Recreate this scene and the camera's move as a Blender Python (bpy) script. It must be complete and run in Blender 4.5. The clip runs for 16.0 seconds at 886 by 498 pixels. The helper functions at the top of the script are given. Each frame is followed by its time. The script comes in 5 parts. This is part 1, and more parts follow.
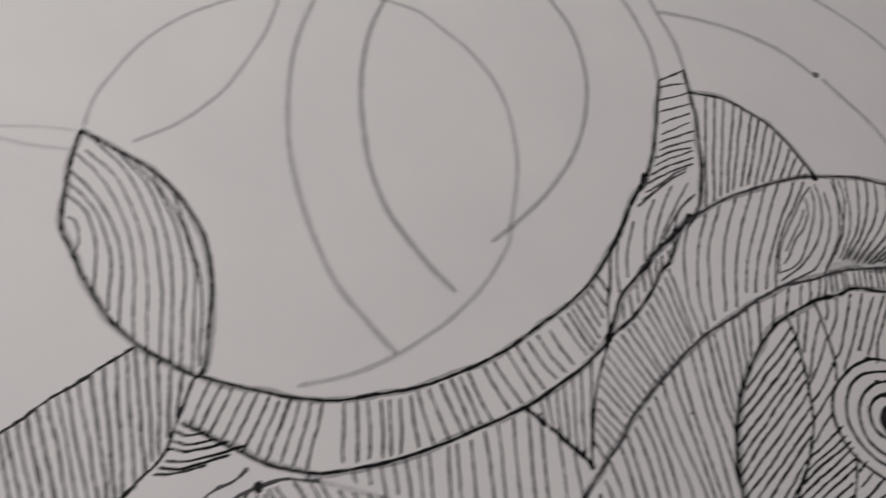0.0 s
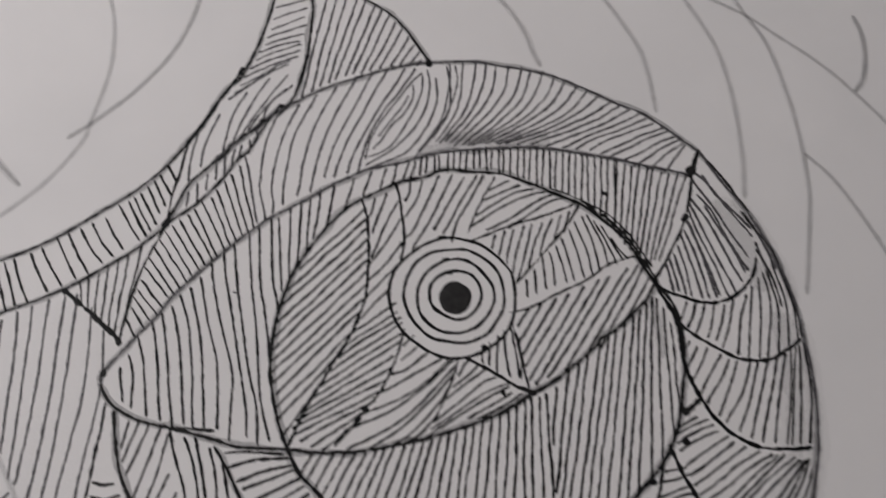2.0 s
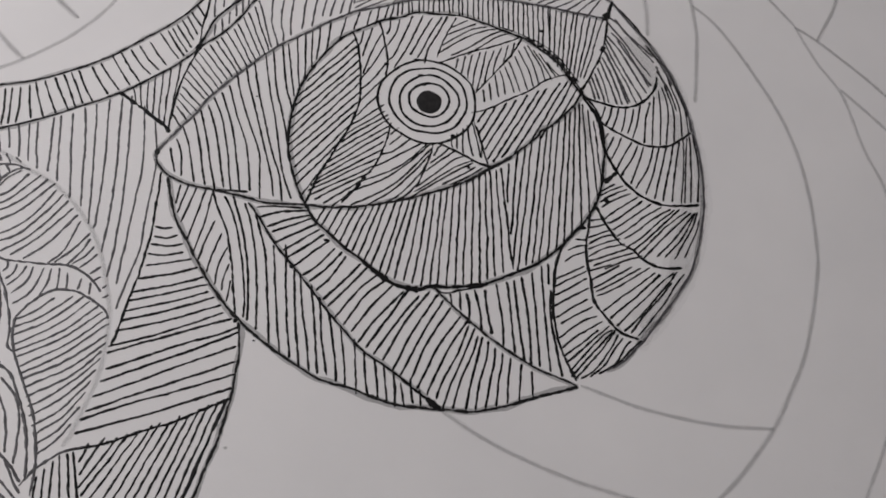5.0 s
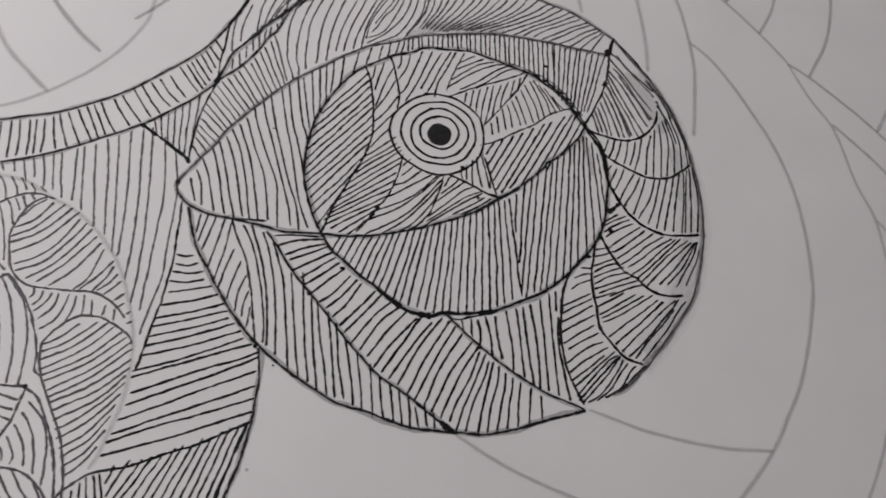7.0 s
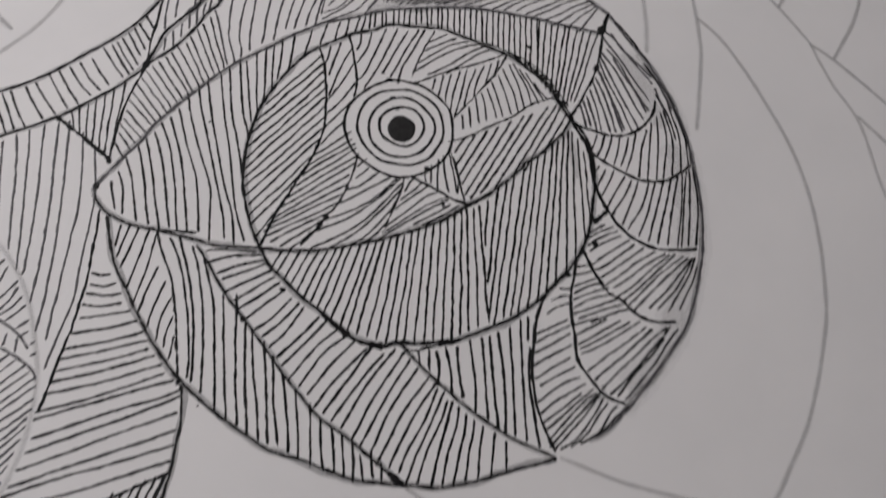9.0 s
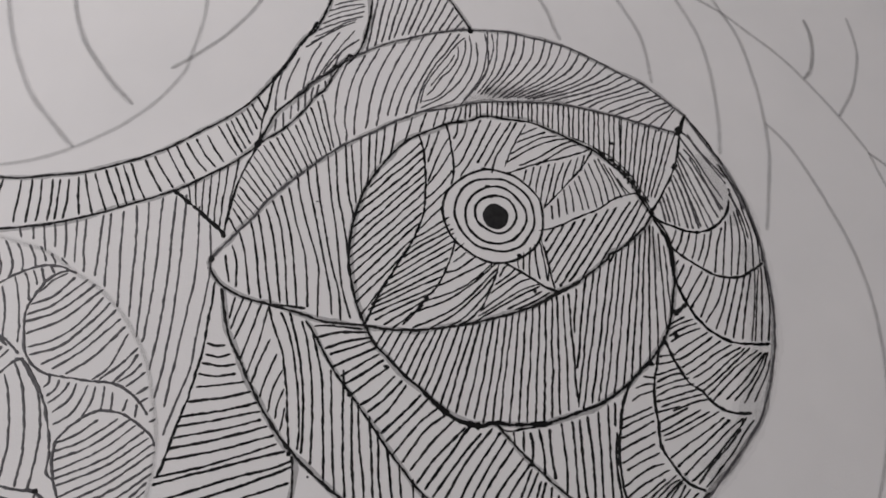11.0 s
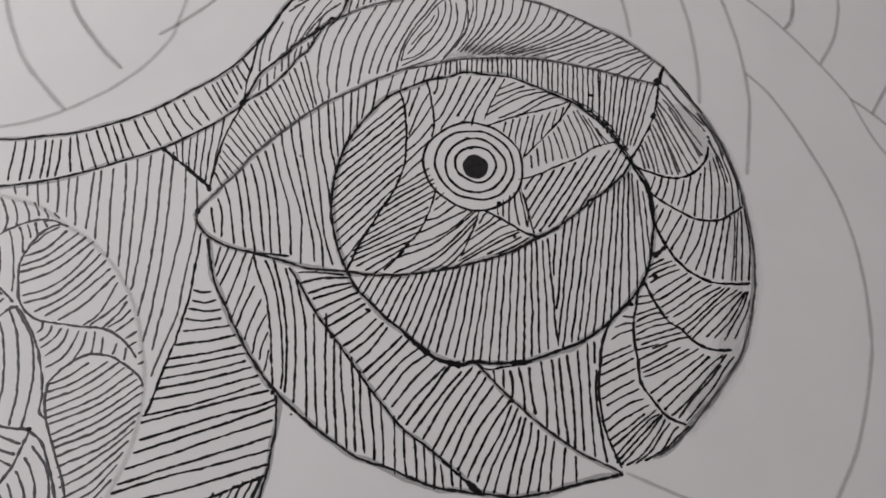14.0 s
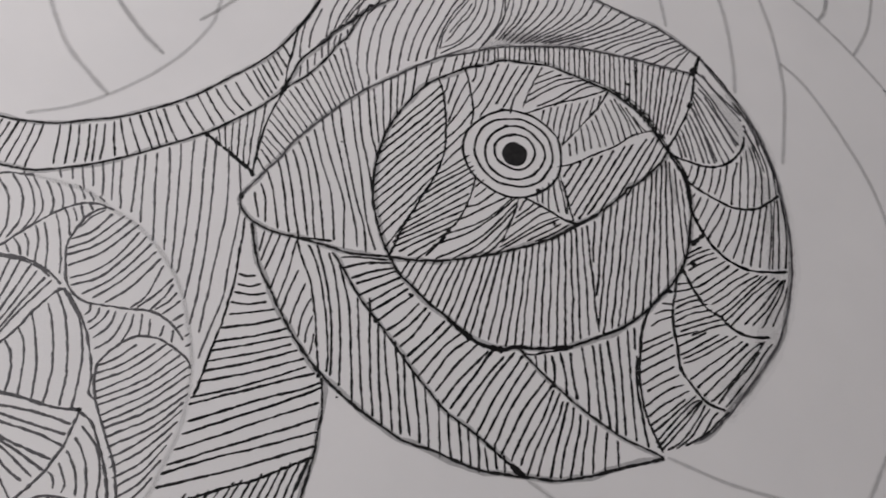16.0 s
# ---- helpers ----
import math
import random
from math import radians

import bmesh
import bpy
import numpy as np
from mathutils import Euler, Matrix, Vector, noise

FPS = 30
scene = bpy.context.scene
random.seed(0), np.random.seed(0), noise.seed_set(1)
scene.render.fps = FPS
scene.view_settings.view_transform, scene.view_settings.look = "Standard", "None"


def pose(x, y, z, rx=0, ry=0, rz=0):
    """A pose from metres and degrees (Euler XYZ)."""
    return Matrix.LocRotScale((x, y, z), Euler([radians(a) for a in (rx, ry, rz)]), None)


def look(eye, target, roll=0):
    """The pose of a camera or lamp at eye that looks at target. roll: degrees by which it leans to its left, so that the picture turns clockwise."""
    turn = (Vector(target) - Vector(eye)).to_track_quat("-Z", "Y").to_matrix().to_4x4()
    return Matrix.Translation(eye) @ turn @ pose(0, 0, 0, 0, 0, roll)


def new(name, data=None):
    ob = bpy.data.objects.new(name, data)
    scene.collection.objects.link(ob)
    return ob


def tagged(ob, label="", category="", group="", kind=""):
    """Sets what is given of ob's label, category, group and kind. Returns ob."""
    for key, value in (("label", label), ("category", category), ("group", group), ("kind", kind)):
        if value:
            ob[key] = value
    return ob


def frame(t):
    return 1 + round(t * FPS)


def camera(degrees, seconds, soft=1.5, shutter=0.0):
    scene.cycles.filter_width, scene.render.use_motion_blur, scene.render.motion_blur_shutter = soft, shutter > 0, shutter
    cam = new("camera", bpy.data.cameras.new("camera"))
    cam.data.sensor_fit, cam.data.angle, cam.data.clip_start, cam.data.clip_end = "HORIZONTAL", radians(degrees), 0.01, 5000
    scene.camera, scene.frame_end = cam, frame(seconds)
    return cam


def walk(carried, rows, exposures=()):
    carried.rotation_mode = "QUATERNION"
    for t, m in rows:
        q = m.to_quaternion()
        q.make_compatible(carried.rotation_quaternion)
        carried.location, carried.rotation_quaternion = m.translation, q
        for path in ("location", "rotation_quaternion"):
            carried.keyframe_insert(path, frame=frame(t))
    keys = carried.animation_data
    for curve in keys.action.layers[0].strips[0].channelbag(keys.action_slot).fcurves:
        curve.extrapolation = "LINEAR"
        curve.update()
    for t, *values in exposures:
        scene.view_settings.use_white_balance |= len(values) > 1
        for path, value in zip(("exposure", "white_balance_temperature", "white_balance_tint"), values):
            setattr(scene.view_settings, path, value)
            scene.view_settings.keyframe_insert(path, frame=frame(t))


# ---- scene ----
cam = camera(52.29, 16.0, soft=1.7, shutter=0.4)
PATH = [
    (0, pose(-0.08249, -0.03322, 0.10729, 26.395, -10.501, -0.274)),
    (0.5, pose(-0.05769, -0.02672, 0.11260, 25.369, -8.299, -1.203)),
    (1, pose(-0.04043, -0.03162, 0.11674, 24.348, -7.683, -1.510)),
    (1.5, pose(-0.02452, -0.03705, 0.11558, 24.289, -5.282, -0.841)),
    (2, pose(-0.00788, -0.04483, 0.11371, 24.483, -3.380, 0.523)),
    (2.5, pose(-0.00151, -0.06026, 0.11581, 25.994, -3.969, 0.492)),
    (3, pose(0.00037, -0.07020, 0.11520, 25.244, -4.157, 0.515)),
    (3.5, pose(0.00025, -0.08460, 0.11727, 25.407, -3.701, -0.415)),
    (4, pose(-0.00361, -0.08866, 0.12205, 24.029, -4.222, -0.952)),
    (4.2, pose(-0.00835, -0.09160, 0.12491, 24.801, -4.922, -1.775)),
    (6.3, pose(-0.02010, -0.09033, 0.13234, 26.055, -7.741, -2.446)),
    (6.5, pose(-0.01977, -0.09034, 0.13181, 26.189, -7.709, -2.456)),
    (7, pose(-0.02255, -0.09231, 0.13523, 27.079, -8.052, -2.581)),
    (7.5, pose(-0.02984, -0.09518, 0.13917, 27.128, -8.227, -1.493)),
    (8, pose(-0.01443, -0.09522, 0.14321, 26.916, -6.261, -2.060)),
    (8.5, pose(-0.00975, -0.09195, 0.12882, 26.961, -5.500, -2.599)),
    (9, pose(-0.01097, -0.07223, 0.12418, 22.618, -7.290, -1.415)),
    (9.5, pose(-0.02835, -0.06220, 0.12141, 23.757, -10.319, 0.298)),
    (9.7, pose(-0.03515, -0.06225, 0.12211, 23.565, -10.781, 0.922)),
    (11.8, pose(-0.02574, -0.07565, 0.13284, 26.304, -8.512, 0.284)),
    (12, pose(-0.02438, -0.07641, 0.13163, 26.189, -8.132, 0.256)),
    (12.5, pose(-0.02286, -0.07728, 0.13042, 26.098, -7.896, 0.015)),
    (13, pose(-0.02217, -0.07738, 0.13069, 25.873, -7.528, 0.004)),
    (13.5, pose(-0.02215, -0.07925, 0.13053, 26.160, -7.527, 0.011)),
    (14, pose(-0.02264, -0.08091, 0.13032, 26.241, -7.445, -0.076)),
    (14.5, pose(-0.02603, -0.08291, 0.12599, 25.848, -7.932, -0.135)),
    (15, pose(-0.03680, -0.08512, 0.12691, 25.771, -7.949, 1.009)),
    (15.5, pose(-0.03423, -0.08278, 0.12805, 25.556, -7.545, 1.236)),
    (16, pose(-0.02951, -0.08255, 0.12976, 25.822, -7.704, 0.272)),
]

# exposure drifts a little as the phone moves
walk(cam, PATH, [(0, -0.2, 6650, 10), (0.5, -0.18, 6650, 10), (1.5, -0.05, 6620, 10), (2.5, 0.15, 6520, 10), (4.0, 0.23, 6500, 10), (6.5, 0.18, 6500, 10),
                 (9.5, 0.18, 6500, 10), (12.0, 0.13, 6500, 10), (15.0, 0.19, 6480, 10), (16.0, 0.19, 6480, 10)])

# ---- world and light: an indoor desk with an added lamp on its left ----
world = bpy.data.worlds.new("world")
scene.world = world
world.use_nodes = True
sky = world.node_tree.nodes.new("ShaderNodeTexSky")
sky.sky_type, sky.sun_disc, sky.sun_elevation, sky.sun_rotation = "NISHITA", False, radians(40), radians(250)
world.node_tree.links.new(sky.outputs[0], world.node_tree.nodes["Background"].inputs[0])
world.node_tree.nodes["Background"].inputs[1].default_value = 0.1


def area_lamp(name, m, w, h, power, colour):
    data = bpy.data.lights.new(name, "AREA")
    data.shape, data.size, data.size_y, data.energy, data.color = "RECTANGLE", w, h, power, colour
    ob = new(name, data)
    ob.matrix_world = m
    return ob


# unseen lamp, added close on the left so the sheet darkens rightwards
area_lamp("added_side_light", look((-0.515, 0.25, 0.36), (0, 0.1, 0)), 0.5, 0.5, 4.6, (1.0, 0.955, 0.962))


# ---- materials ----
def material(name, colour, rough, metal=0.0):
    ma = bpy.data.materials.new(name)
    ma.use_nodes = True
    b = ma.node_tree.nodes["Principled BSDF"]
    b.inputs["Base Color"].default_value = (*colour, 1)
    b.inputs["Roughness"].default_value, b.inputs["Metallic"].default_value = rough, metal
    return ma, ma.node_tree.nodes, ma.node_tree.links, b


def noise_node(nodes, links, scale, detail=4.0, rough=0.55, stretch=(1, 1, 1)):
    co = nodes.new("ShaderNodeTexCoord")
    mp = nodes.new("ShaderNodeMapping")
    mp.inputs["Scale"].default_value = stretch
    n = nodes.new("ShaderNodeTexNoise")
    n.inputs["Scale"].default_value, n.inputs["Detail"].default_value, n.inputs["Roughness"].default_value = scale, detail, rough
    links.new(co.outputs["Object"], mp.inputs[0])
    links.new(mp.outputs[0], n.inputs["Vector"])
    return n


def ramp(nodes, links, source, stops):
    r = nodes.new("ShaderNodeValToRGB")
    while len(r.color_ramp.elements) < len(stops):
        r.color_ramp.elements.new(0.5)
    for e, (p, c) in zip(r.color_ramp.elements, stops):
        e.position, e.color = p, (*c, 1)
    links.new(source, r.inputs[0])
    return r


def varied(name, a, b, scale, rough, bump=0.0, fine=0.0, stretch=(1, 1, 1)):
    ma, nodes, links, bs = material(name, a, rough)
    n = noise_node(nodes, links, scale, stretch=stretch)
    r = ramp(nodes, links, n.outputs["Fac"], [(0.32, a), (0.68, b)])
    links.new(r.outputs[0], bs.inputs["Base Color"])
    if bump:
        f = noise_node(nodes, links, fine or scale * 8)
        bp = nodes.new("ShaderNodeBump")
        bp.inputs["Strength"].default_value, bp.inputs["Distance"].default_value = bump, 0.0001
        links.new(f.outputs["Fac"], bp.inputs["Height"])
        links.new(bp.outputs[0], bs.inputs["Normal"])
    return ma


PAPER = varied("paper", (0.715, 0.705, 0.70), (0.755, 0.742, 0.735), 45.0, 0.72, 0.25, 2600.0)
INK = varied("ink", (0.003, 0.003, 0.004), (0.009, 0.009, 0.009), 420.0, 0.55)
# each pen stroke is a little paler or darker than the next
_n, _l = INK.node_tree.nodes, INK.node_tree.links
_geo, _mix = _n.new("ShaderNodeNewGeometry"), _n.new("ShaderNodeMix")
_mix.data_type = "RGBA"
_mix.inputs[7].default_value = (0.024, 0.023, 0.023, 1)
_fac = _n.new("ShaderNodeMapRange")
_fac.inputs["From Min"].default_value, _fac.inputs["To Max"].default_value = 0.25, 0.75
_own, _sum, _part = _n.new("ShaderNodeObjectInfo"), _n.new("ShaderNodeMath"), _n.new("ShaderNodeMath")
_part.operation = "FRACT"
_l.new(_geo.outputs["Random Per Island"], _sum.inputs[0])
_l.new(_own.outputs["Random"], _sum.inputs[1])
_l.new(_sum.outputs[0], _part.inputs[0])
_l.new(_part.outputs[0], _fac.inputs["Value"])
_l.new(_fac.outputs[0], _mix.inputs[0])
_l.new(_n["Color Ramp"].outputs[0], _mix.inputs[6])
_l.new(_mix.outputs[2], _n["Principled BSDF"].inputs["Base Color"])
INK.node_tree.nodes["Principled BSDF"].inputs["Specular IOR Level"].default_value = 0.15
# where the pen ran dry the ink lies thin and grey
THIN_INK = varied("thin_ink", (0.030, 0.029, 0.033), (0.085, 0.081, 0.086), 700.0, 0.6)
SCRIBBLE = varied("ink_scribble", (0.003, 0.003, 0.004), (0.022, 0.021, 0.021), 900.0, 0.5)
DESK = varied("desk_wood", (0.20, 0.12, 0.07), (0.30, 0.19, 0.11), 9.0, 0.45, 0.2, 160.0, (1, 12, 1))
WALL = varied("wall_paint", (0.66, 0.645, 0.63), (0.72, 0.70, 0.685), 3.0, 0.8, 0.2, 300.0)
FLOOR = varied("floor_wood", (0.22, 0.15, 0.10), (0.30, 0.21, 0.14), 5.0, 0.5, 0.2, 120.0, (1, 10, 1))
CEIL = varied("ceiling_paint", (0.78, 0.77, 0.75), (0.82, 0.81, 0.79), 2.0, 0.85)


def graphite(name, cover):
    """Graphite that catches on the tooth of the paper: grains of grey with paper between them."""
    ma, nodes, links, bs = material(name, (0.16, 0.16, 0.165), 0.5)
    n = noise_node(nodes, links, 1500.0, 3.0, 0.6)
    big = noise_node(nodes, links, 70.0, 2.0)
    add = nodes.new("ShaderNodeMath")
    add.operation = "MULTIPLY_ADD"
    add.inputs[1].default_value = 0.35
    links.new(big.outputs["Fac"], add.inputs[0])
    links.new(n.outputs["Fac"], add.inputs[2])
    m = nodes.new("ShaderNodeMapRange")
    m.inputs["From Min"].default_value, m.inputs["From Max"].default_value = 0.50, 0.85
    m.inputs["To Min"].default_value, m.inputs["To Max"].default_value = 0.72 * cover, cover
    links.new(add.outputs[0], m.inputs["Value"])
    links.new(m.outputs[0], bs.inputs["Alpha"])
    return ma


GRAPHITE = {}


def graphite_of(cover):
    if cover not in GRAPHITE:
        GRAPHITE[cover] = graphite("graphite", cover)
    return GRAPHITE[cover]


# ---- mesh helpers ----
def mesh_of(name, verts, faces, ma, smooth=False):
    me = bpy.data.meshes.new(name)
    me.from_pydata(verts, [], faces)
    me.materials.append(ma)
    me.polygons.foreach_set("use_smooth", [smooth] * len(me.polygons))
    me.update()
    return me


def part(name, me, parent, label="", kind=""):
    ob = new(name, me)
    ob.parent = parent
    return tagged(ob, label, kind=kind)


def slab(x0, y0, z0, x1, y1, z1, ma, name, bevel=0.0):
    bm = bmesh.new()
    bmesh.ops.create_cube(bm, size=1, matrix=Matrix.Translation(((x0 + x1) / 2, (y0 + y1) / 2, (z0 + z1) / 2)) @ Matrix.Diagonal((x1 - x0, y1 - y0, z1 - z0, 1)))
    if bevel:
        bmesh.ops.bevel(bm, geom=list(bm.edges), offset=bevel, segments=2, affect="EDGES", profile=0.5)
    me = bpy.data.meshes.new(name)
    bm.to_mesh(me)
    bm.free()
    me.materials.append(ma)
    return me


# ---- the room that closes the place ----
X0, X1, Y0, Y1, Z0, Z1 = -0.52, 2.0, -1.8, 1.8, -0.74, 1.86
tagged(new("floor", slab(X0, Y0, Z0 - 0.1, X1, Y1, Z0, FLOOR, "floor")), "brown wooden floor boards under the desk", "floor", kind="structure")
tagged(new("ceiling", slab(X0, Y0, Z1, X1, Y1, Z1 + 0.1, CEIL, "ceiling")), "plain white painted ceiling above the desk", "ceiling", kind="structure")
tagged(new("wall_north", slab(X0, Y1, Z0, X1, Y1 + 0.12, Z1, WALL, "wall_north")), "plain pale painted wall behind the desk", "wall", kind="structure")
tagged(new("wall_south", slab(X0, Y0 - 0.12, Z0, X1, Y0, Z1, WALL, "wall_south")), "plain pale painted wall of the room", "wall", kind="structure")
tagged(new("wall_east", slab(X1, Y0, Z0, X1 + 0.12, Y1, Z1, WALL, "wall_east")), "plain pale painted wall of the room", "wall", kind="structure")
# the opening is unseen too, made behind the added lamp
west = tagged(new("wall_west", slab(X0 - 0.12, Y0, Z0, X0, 0.0, Z1, WALL, "wall_west")), "plain pale painted wall with an opening for the lamp", "wall", kind="structure")
for y0, y1, z0, z1 in ((0.5, Y1, Z0, Z1), (0.0, 0.5, Z0, 0.11), (0.0, 0.5, 0.61, Z1)):
    part("wall_panel", slab(X0 - 0.12, y0, z0, X0, y1, z1, WALL, "wall_panel"), west)

# ---- desk ----
desk = tagged(new("desk"), "brown wooden desk under the sheet of paper", "desk")
desk.location = (0, 0, Z0)
part("desk_top", slab(-0.5, -0.42, 0.71, 0.7, 0.42, 0.7397, DESK, "desk_top", 0.004), desk)
for sx in (-0.45, 0.64):
    for sy in (-0.36, 0.36):
        part("leg", slab(sx - 0.025, sy - 0.025, 0.0, sx + 0.025, sy + 0.025, 0.71, DESK, "leg", 0.003), desk)


# ---- the sheet ----
def sheet_mesh():
    bm = bmesh.new()
    bmesh.ops.create_grid(bm, x_segments=60, y_segments=44, size=0.5)
    for v in bm.verts:
        v.co.x, v.co.y, v.co.z = v.co.x * 0.42, v.co.y * 0.297, 0.0
    ext = bmesh.ops.extrude_face_region(bm, geom=list(bm.faces))
    for v in [g for g in ext["geom"] if isinstance(g, bmesh.types.BMVert)]:
        v.co.z -= 0.0003
    bmesh.ops.recalc_face_normals(bm, faces=bm.faces)
    me = bpy.data.meshes.new("sheet_of_paper")
    bm.to_mesh(me)
    bm.free()
    me.materials.append(PAPER)
    return me


sheet = tagged(new("sheet_of_paper", sheet_mesh()), "white drawing paper with hatched ink eye and pencil arcs", "drawing")
MM = 0.001
rnd = random.Random(7)


# ---- pen strokes: low ridges of dried ink on the sheet ----
def curve(points, u):
    """Catmull-Rom through points, u from 0 to 1 by index."""
    n = len(points) - 1
    if n == 0:
        return points[0]
    f = min(max(u, 0.0), 1.0) * n
    i = min(int(f), n - 1)
    f -= i
    p1, p2 = points[i], points[i + 1]
    p0 = points[i - 1] if i else (2 * p1[0] - p2[0], 2 * p1[1] - p2[1])
    p3 = points[i + 2] if i + 2 <= n else (2 * p2[0] - p1[0], 2 * p2[1] - p1[1])
    return tuple(0.5 * (2 * b + (c - a) * f + (2 * a - 5 * b + 4 * c - d) * f * f + (3 * b - a - 3 * c + d) * f ** 3) for a, b, c, d in zip(p0, p1, p2, p3))


def sampled(points, step):
    """Points at even steps along the curve, in millimetres."""
    dense = [curve(points, k / (14.0 * (len(points) - 1))) for k in range(14 * (len(points) - 1) + 1)]
    run = [0.0]
    for a, b in zip(dense, dense[1:]):
        run.append(run[-1] + math.hypot(b[0] - a[0], b[1] - a[1]))
    n = max(3, int(run[-1] / step))
    xs = np.interp(np.linspace(0, run[-1], n + 1), run, [p[0] for p in dense])
    ys = np.interp(np.linspace(0, run[-1], n + 1), run, [p[1] for p in dense])
    return list(zip(xs, ys))


def ridge(verts, faces, line, width, z, uneven=0.22, wobble=0.0, fade=True, pool=0, shake=0.0):
    """Adds a stroke of the given width along line: edges on the paper, the middle a little proud."""
    seed = rnd.uniform(0, 900)
    base = len(verts)
    n = len(line) - 1
    for i, (x, y) in enumerate(line):
        a, b = line[max(i - 1, 0)], line[min(i + 1, n)]
        dx, dy = b[0] - a[0], b[1] - a[1]
        d = math.hypot(dx, dy) or 1.0
        nx, ny = -dy / d, dx / d
        w = width * 0.5 * (1 + uneven * (1.3 * noise.noise((x * 0.9 + seed, y * 0.9, 1.7)) + 1.1 * noise.noise((x * 3.1, y * 3.1 + seed, 4.2))))
        off = wobble * noise.noise((x * 0.22 + seed, y * 0.22, seed)) + wobble * 0.35 * noise.noise((x * 0.9, y * 0.9 + seed, 3.1))
        off += shake * noise.noise((x * 1.4 + seed, y * 1.4, 8.3))
        if fade and (i == 0 or i == n):
            w *= 0.6
        elif pool and (i == 1 and pool & 1 or i == n - 1 and pool & 2):
            w *= 1.28
        cx, cy = x + nx * off, y + ny * off
        for s, h in ((-1, 0.35), (0, 1.0), (1, 0.35)):
            verts.append(((cx + nx * w * s) * MM, (cy + ny * w * s) * MM, z * h))
    for i in range(n):
        k = base + 3 * i
        faces.append((k, k + 3, k + 4, k + 1))
        faces.append((k + 1, k + 4, k + 5, k + 2))


def ink_line(name, width, under, points):
    verts, faces = [], []
    ridge(verts, faces, sampled(points, 0.32), width * 0.86, 0.00005, 0.48, 0.16, shake=0.09)
    part(name, mesh_of(name, verts, faces, pen_of(name)), sheet, "black ink outline")
    if under:
        verts, faces = [], []
        ridge(verts, faces, sampled(points, 1.0), width * 2.0, 0.000012, 0.15, 0.5)
        part("pencil_guide", mesh_of("pencil_guide", verts, faces, graphite_of(0.42)), sheet, "grey pencil guide under the ink")


def pencil_line(name, width, cover, points):
    """A soft line: a faint broad pass of graphite with a denser core on it."""
    verts, faces = [], []
    line = sampled(points, 0.8)
    ridge(verts, faces, line, width * 1.15, 0.000010, 0.18, 0.10)
    part(name, mesh_of(name, verts, faces, graphite_of(round(cover * 0.5, 3))), sheet, "soft grey pencil line")
    verts, faces = [], []
    ridge(verts, faces, line, width * 0.62, 0.000018, 0.35, 0.10)
    part(name, mesh_of(name, verts, faces, graphite_of(round(cover * 0.62, 3))), sheet, "soft grey pencil line")


THIN_ZONES = ("crown_hatching", "temple_hatching", "forehead_hatching", "forehead_swirl", "brow_strand_hatching", "shell_hatching",
              "ladder_hatching", "strand_hatching", "leaf_hatching", "shoulder_hatching", "cheekbone_hatching",
              "petal_edge", "petal_spiral", "petal_hatching", "petal_strip_hatching", "petal_fan_hatching", "flower_spoke",
              "flower_fan_hatching", "flower_arc_hatching", "flower_crescent_hatching", "head_outline", "temple_outline", "upper_lid_crease")
PICKED_ZONES = ("iris_hatching", "cheek_hatching", "jowl_hatching", "eye_white_hatching", "nose_leaf_hatching", "jaw_hatching")


def pen_of(name):
    return THIN_INK if name in THIN_ZONES else INK


def strokes(name, width, *lines):
    """Pen strokes drawn one by one, each along its own line; those round the eye are parts of their own."""
    verts, faces = [], []
    for line in lines:
        if name in PICKED_ZONES and verts:
            part("ink_stroke", mesh_of("ink_stroke", verts, faces, pen_of(name)), sheet)
            verts, faces = [], []
        ridge(verts, faces, sampled(line, 0.32), width * 0.9 * rnd.uniform(0.88, 1.1), 0.00004, 0.34, 0.10, True, rnd.choice((0, 0, 1, 2, 3)), 0.08)
    if name in PICKED_ZONES:
        part("ink_stroke", mesh_of("ink_stroke", verts, faces, pen_of(name)), sheet)
    else:
        part(name, mesh_of(name, verts, faces, pen_of(name)), sheet, "row of thin black ink hatching strokes", "stuff")


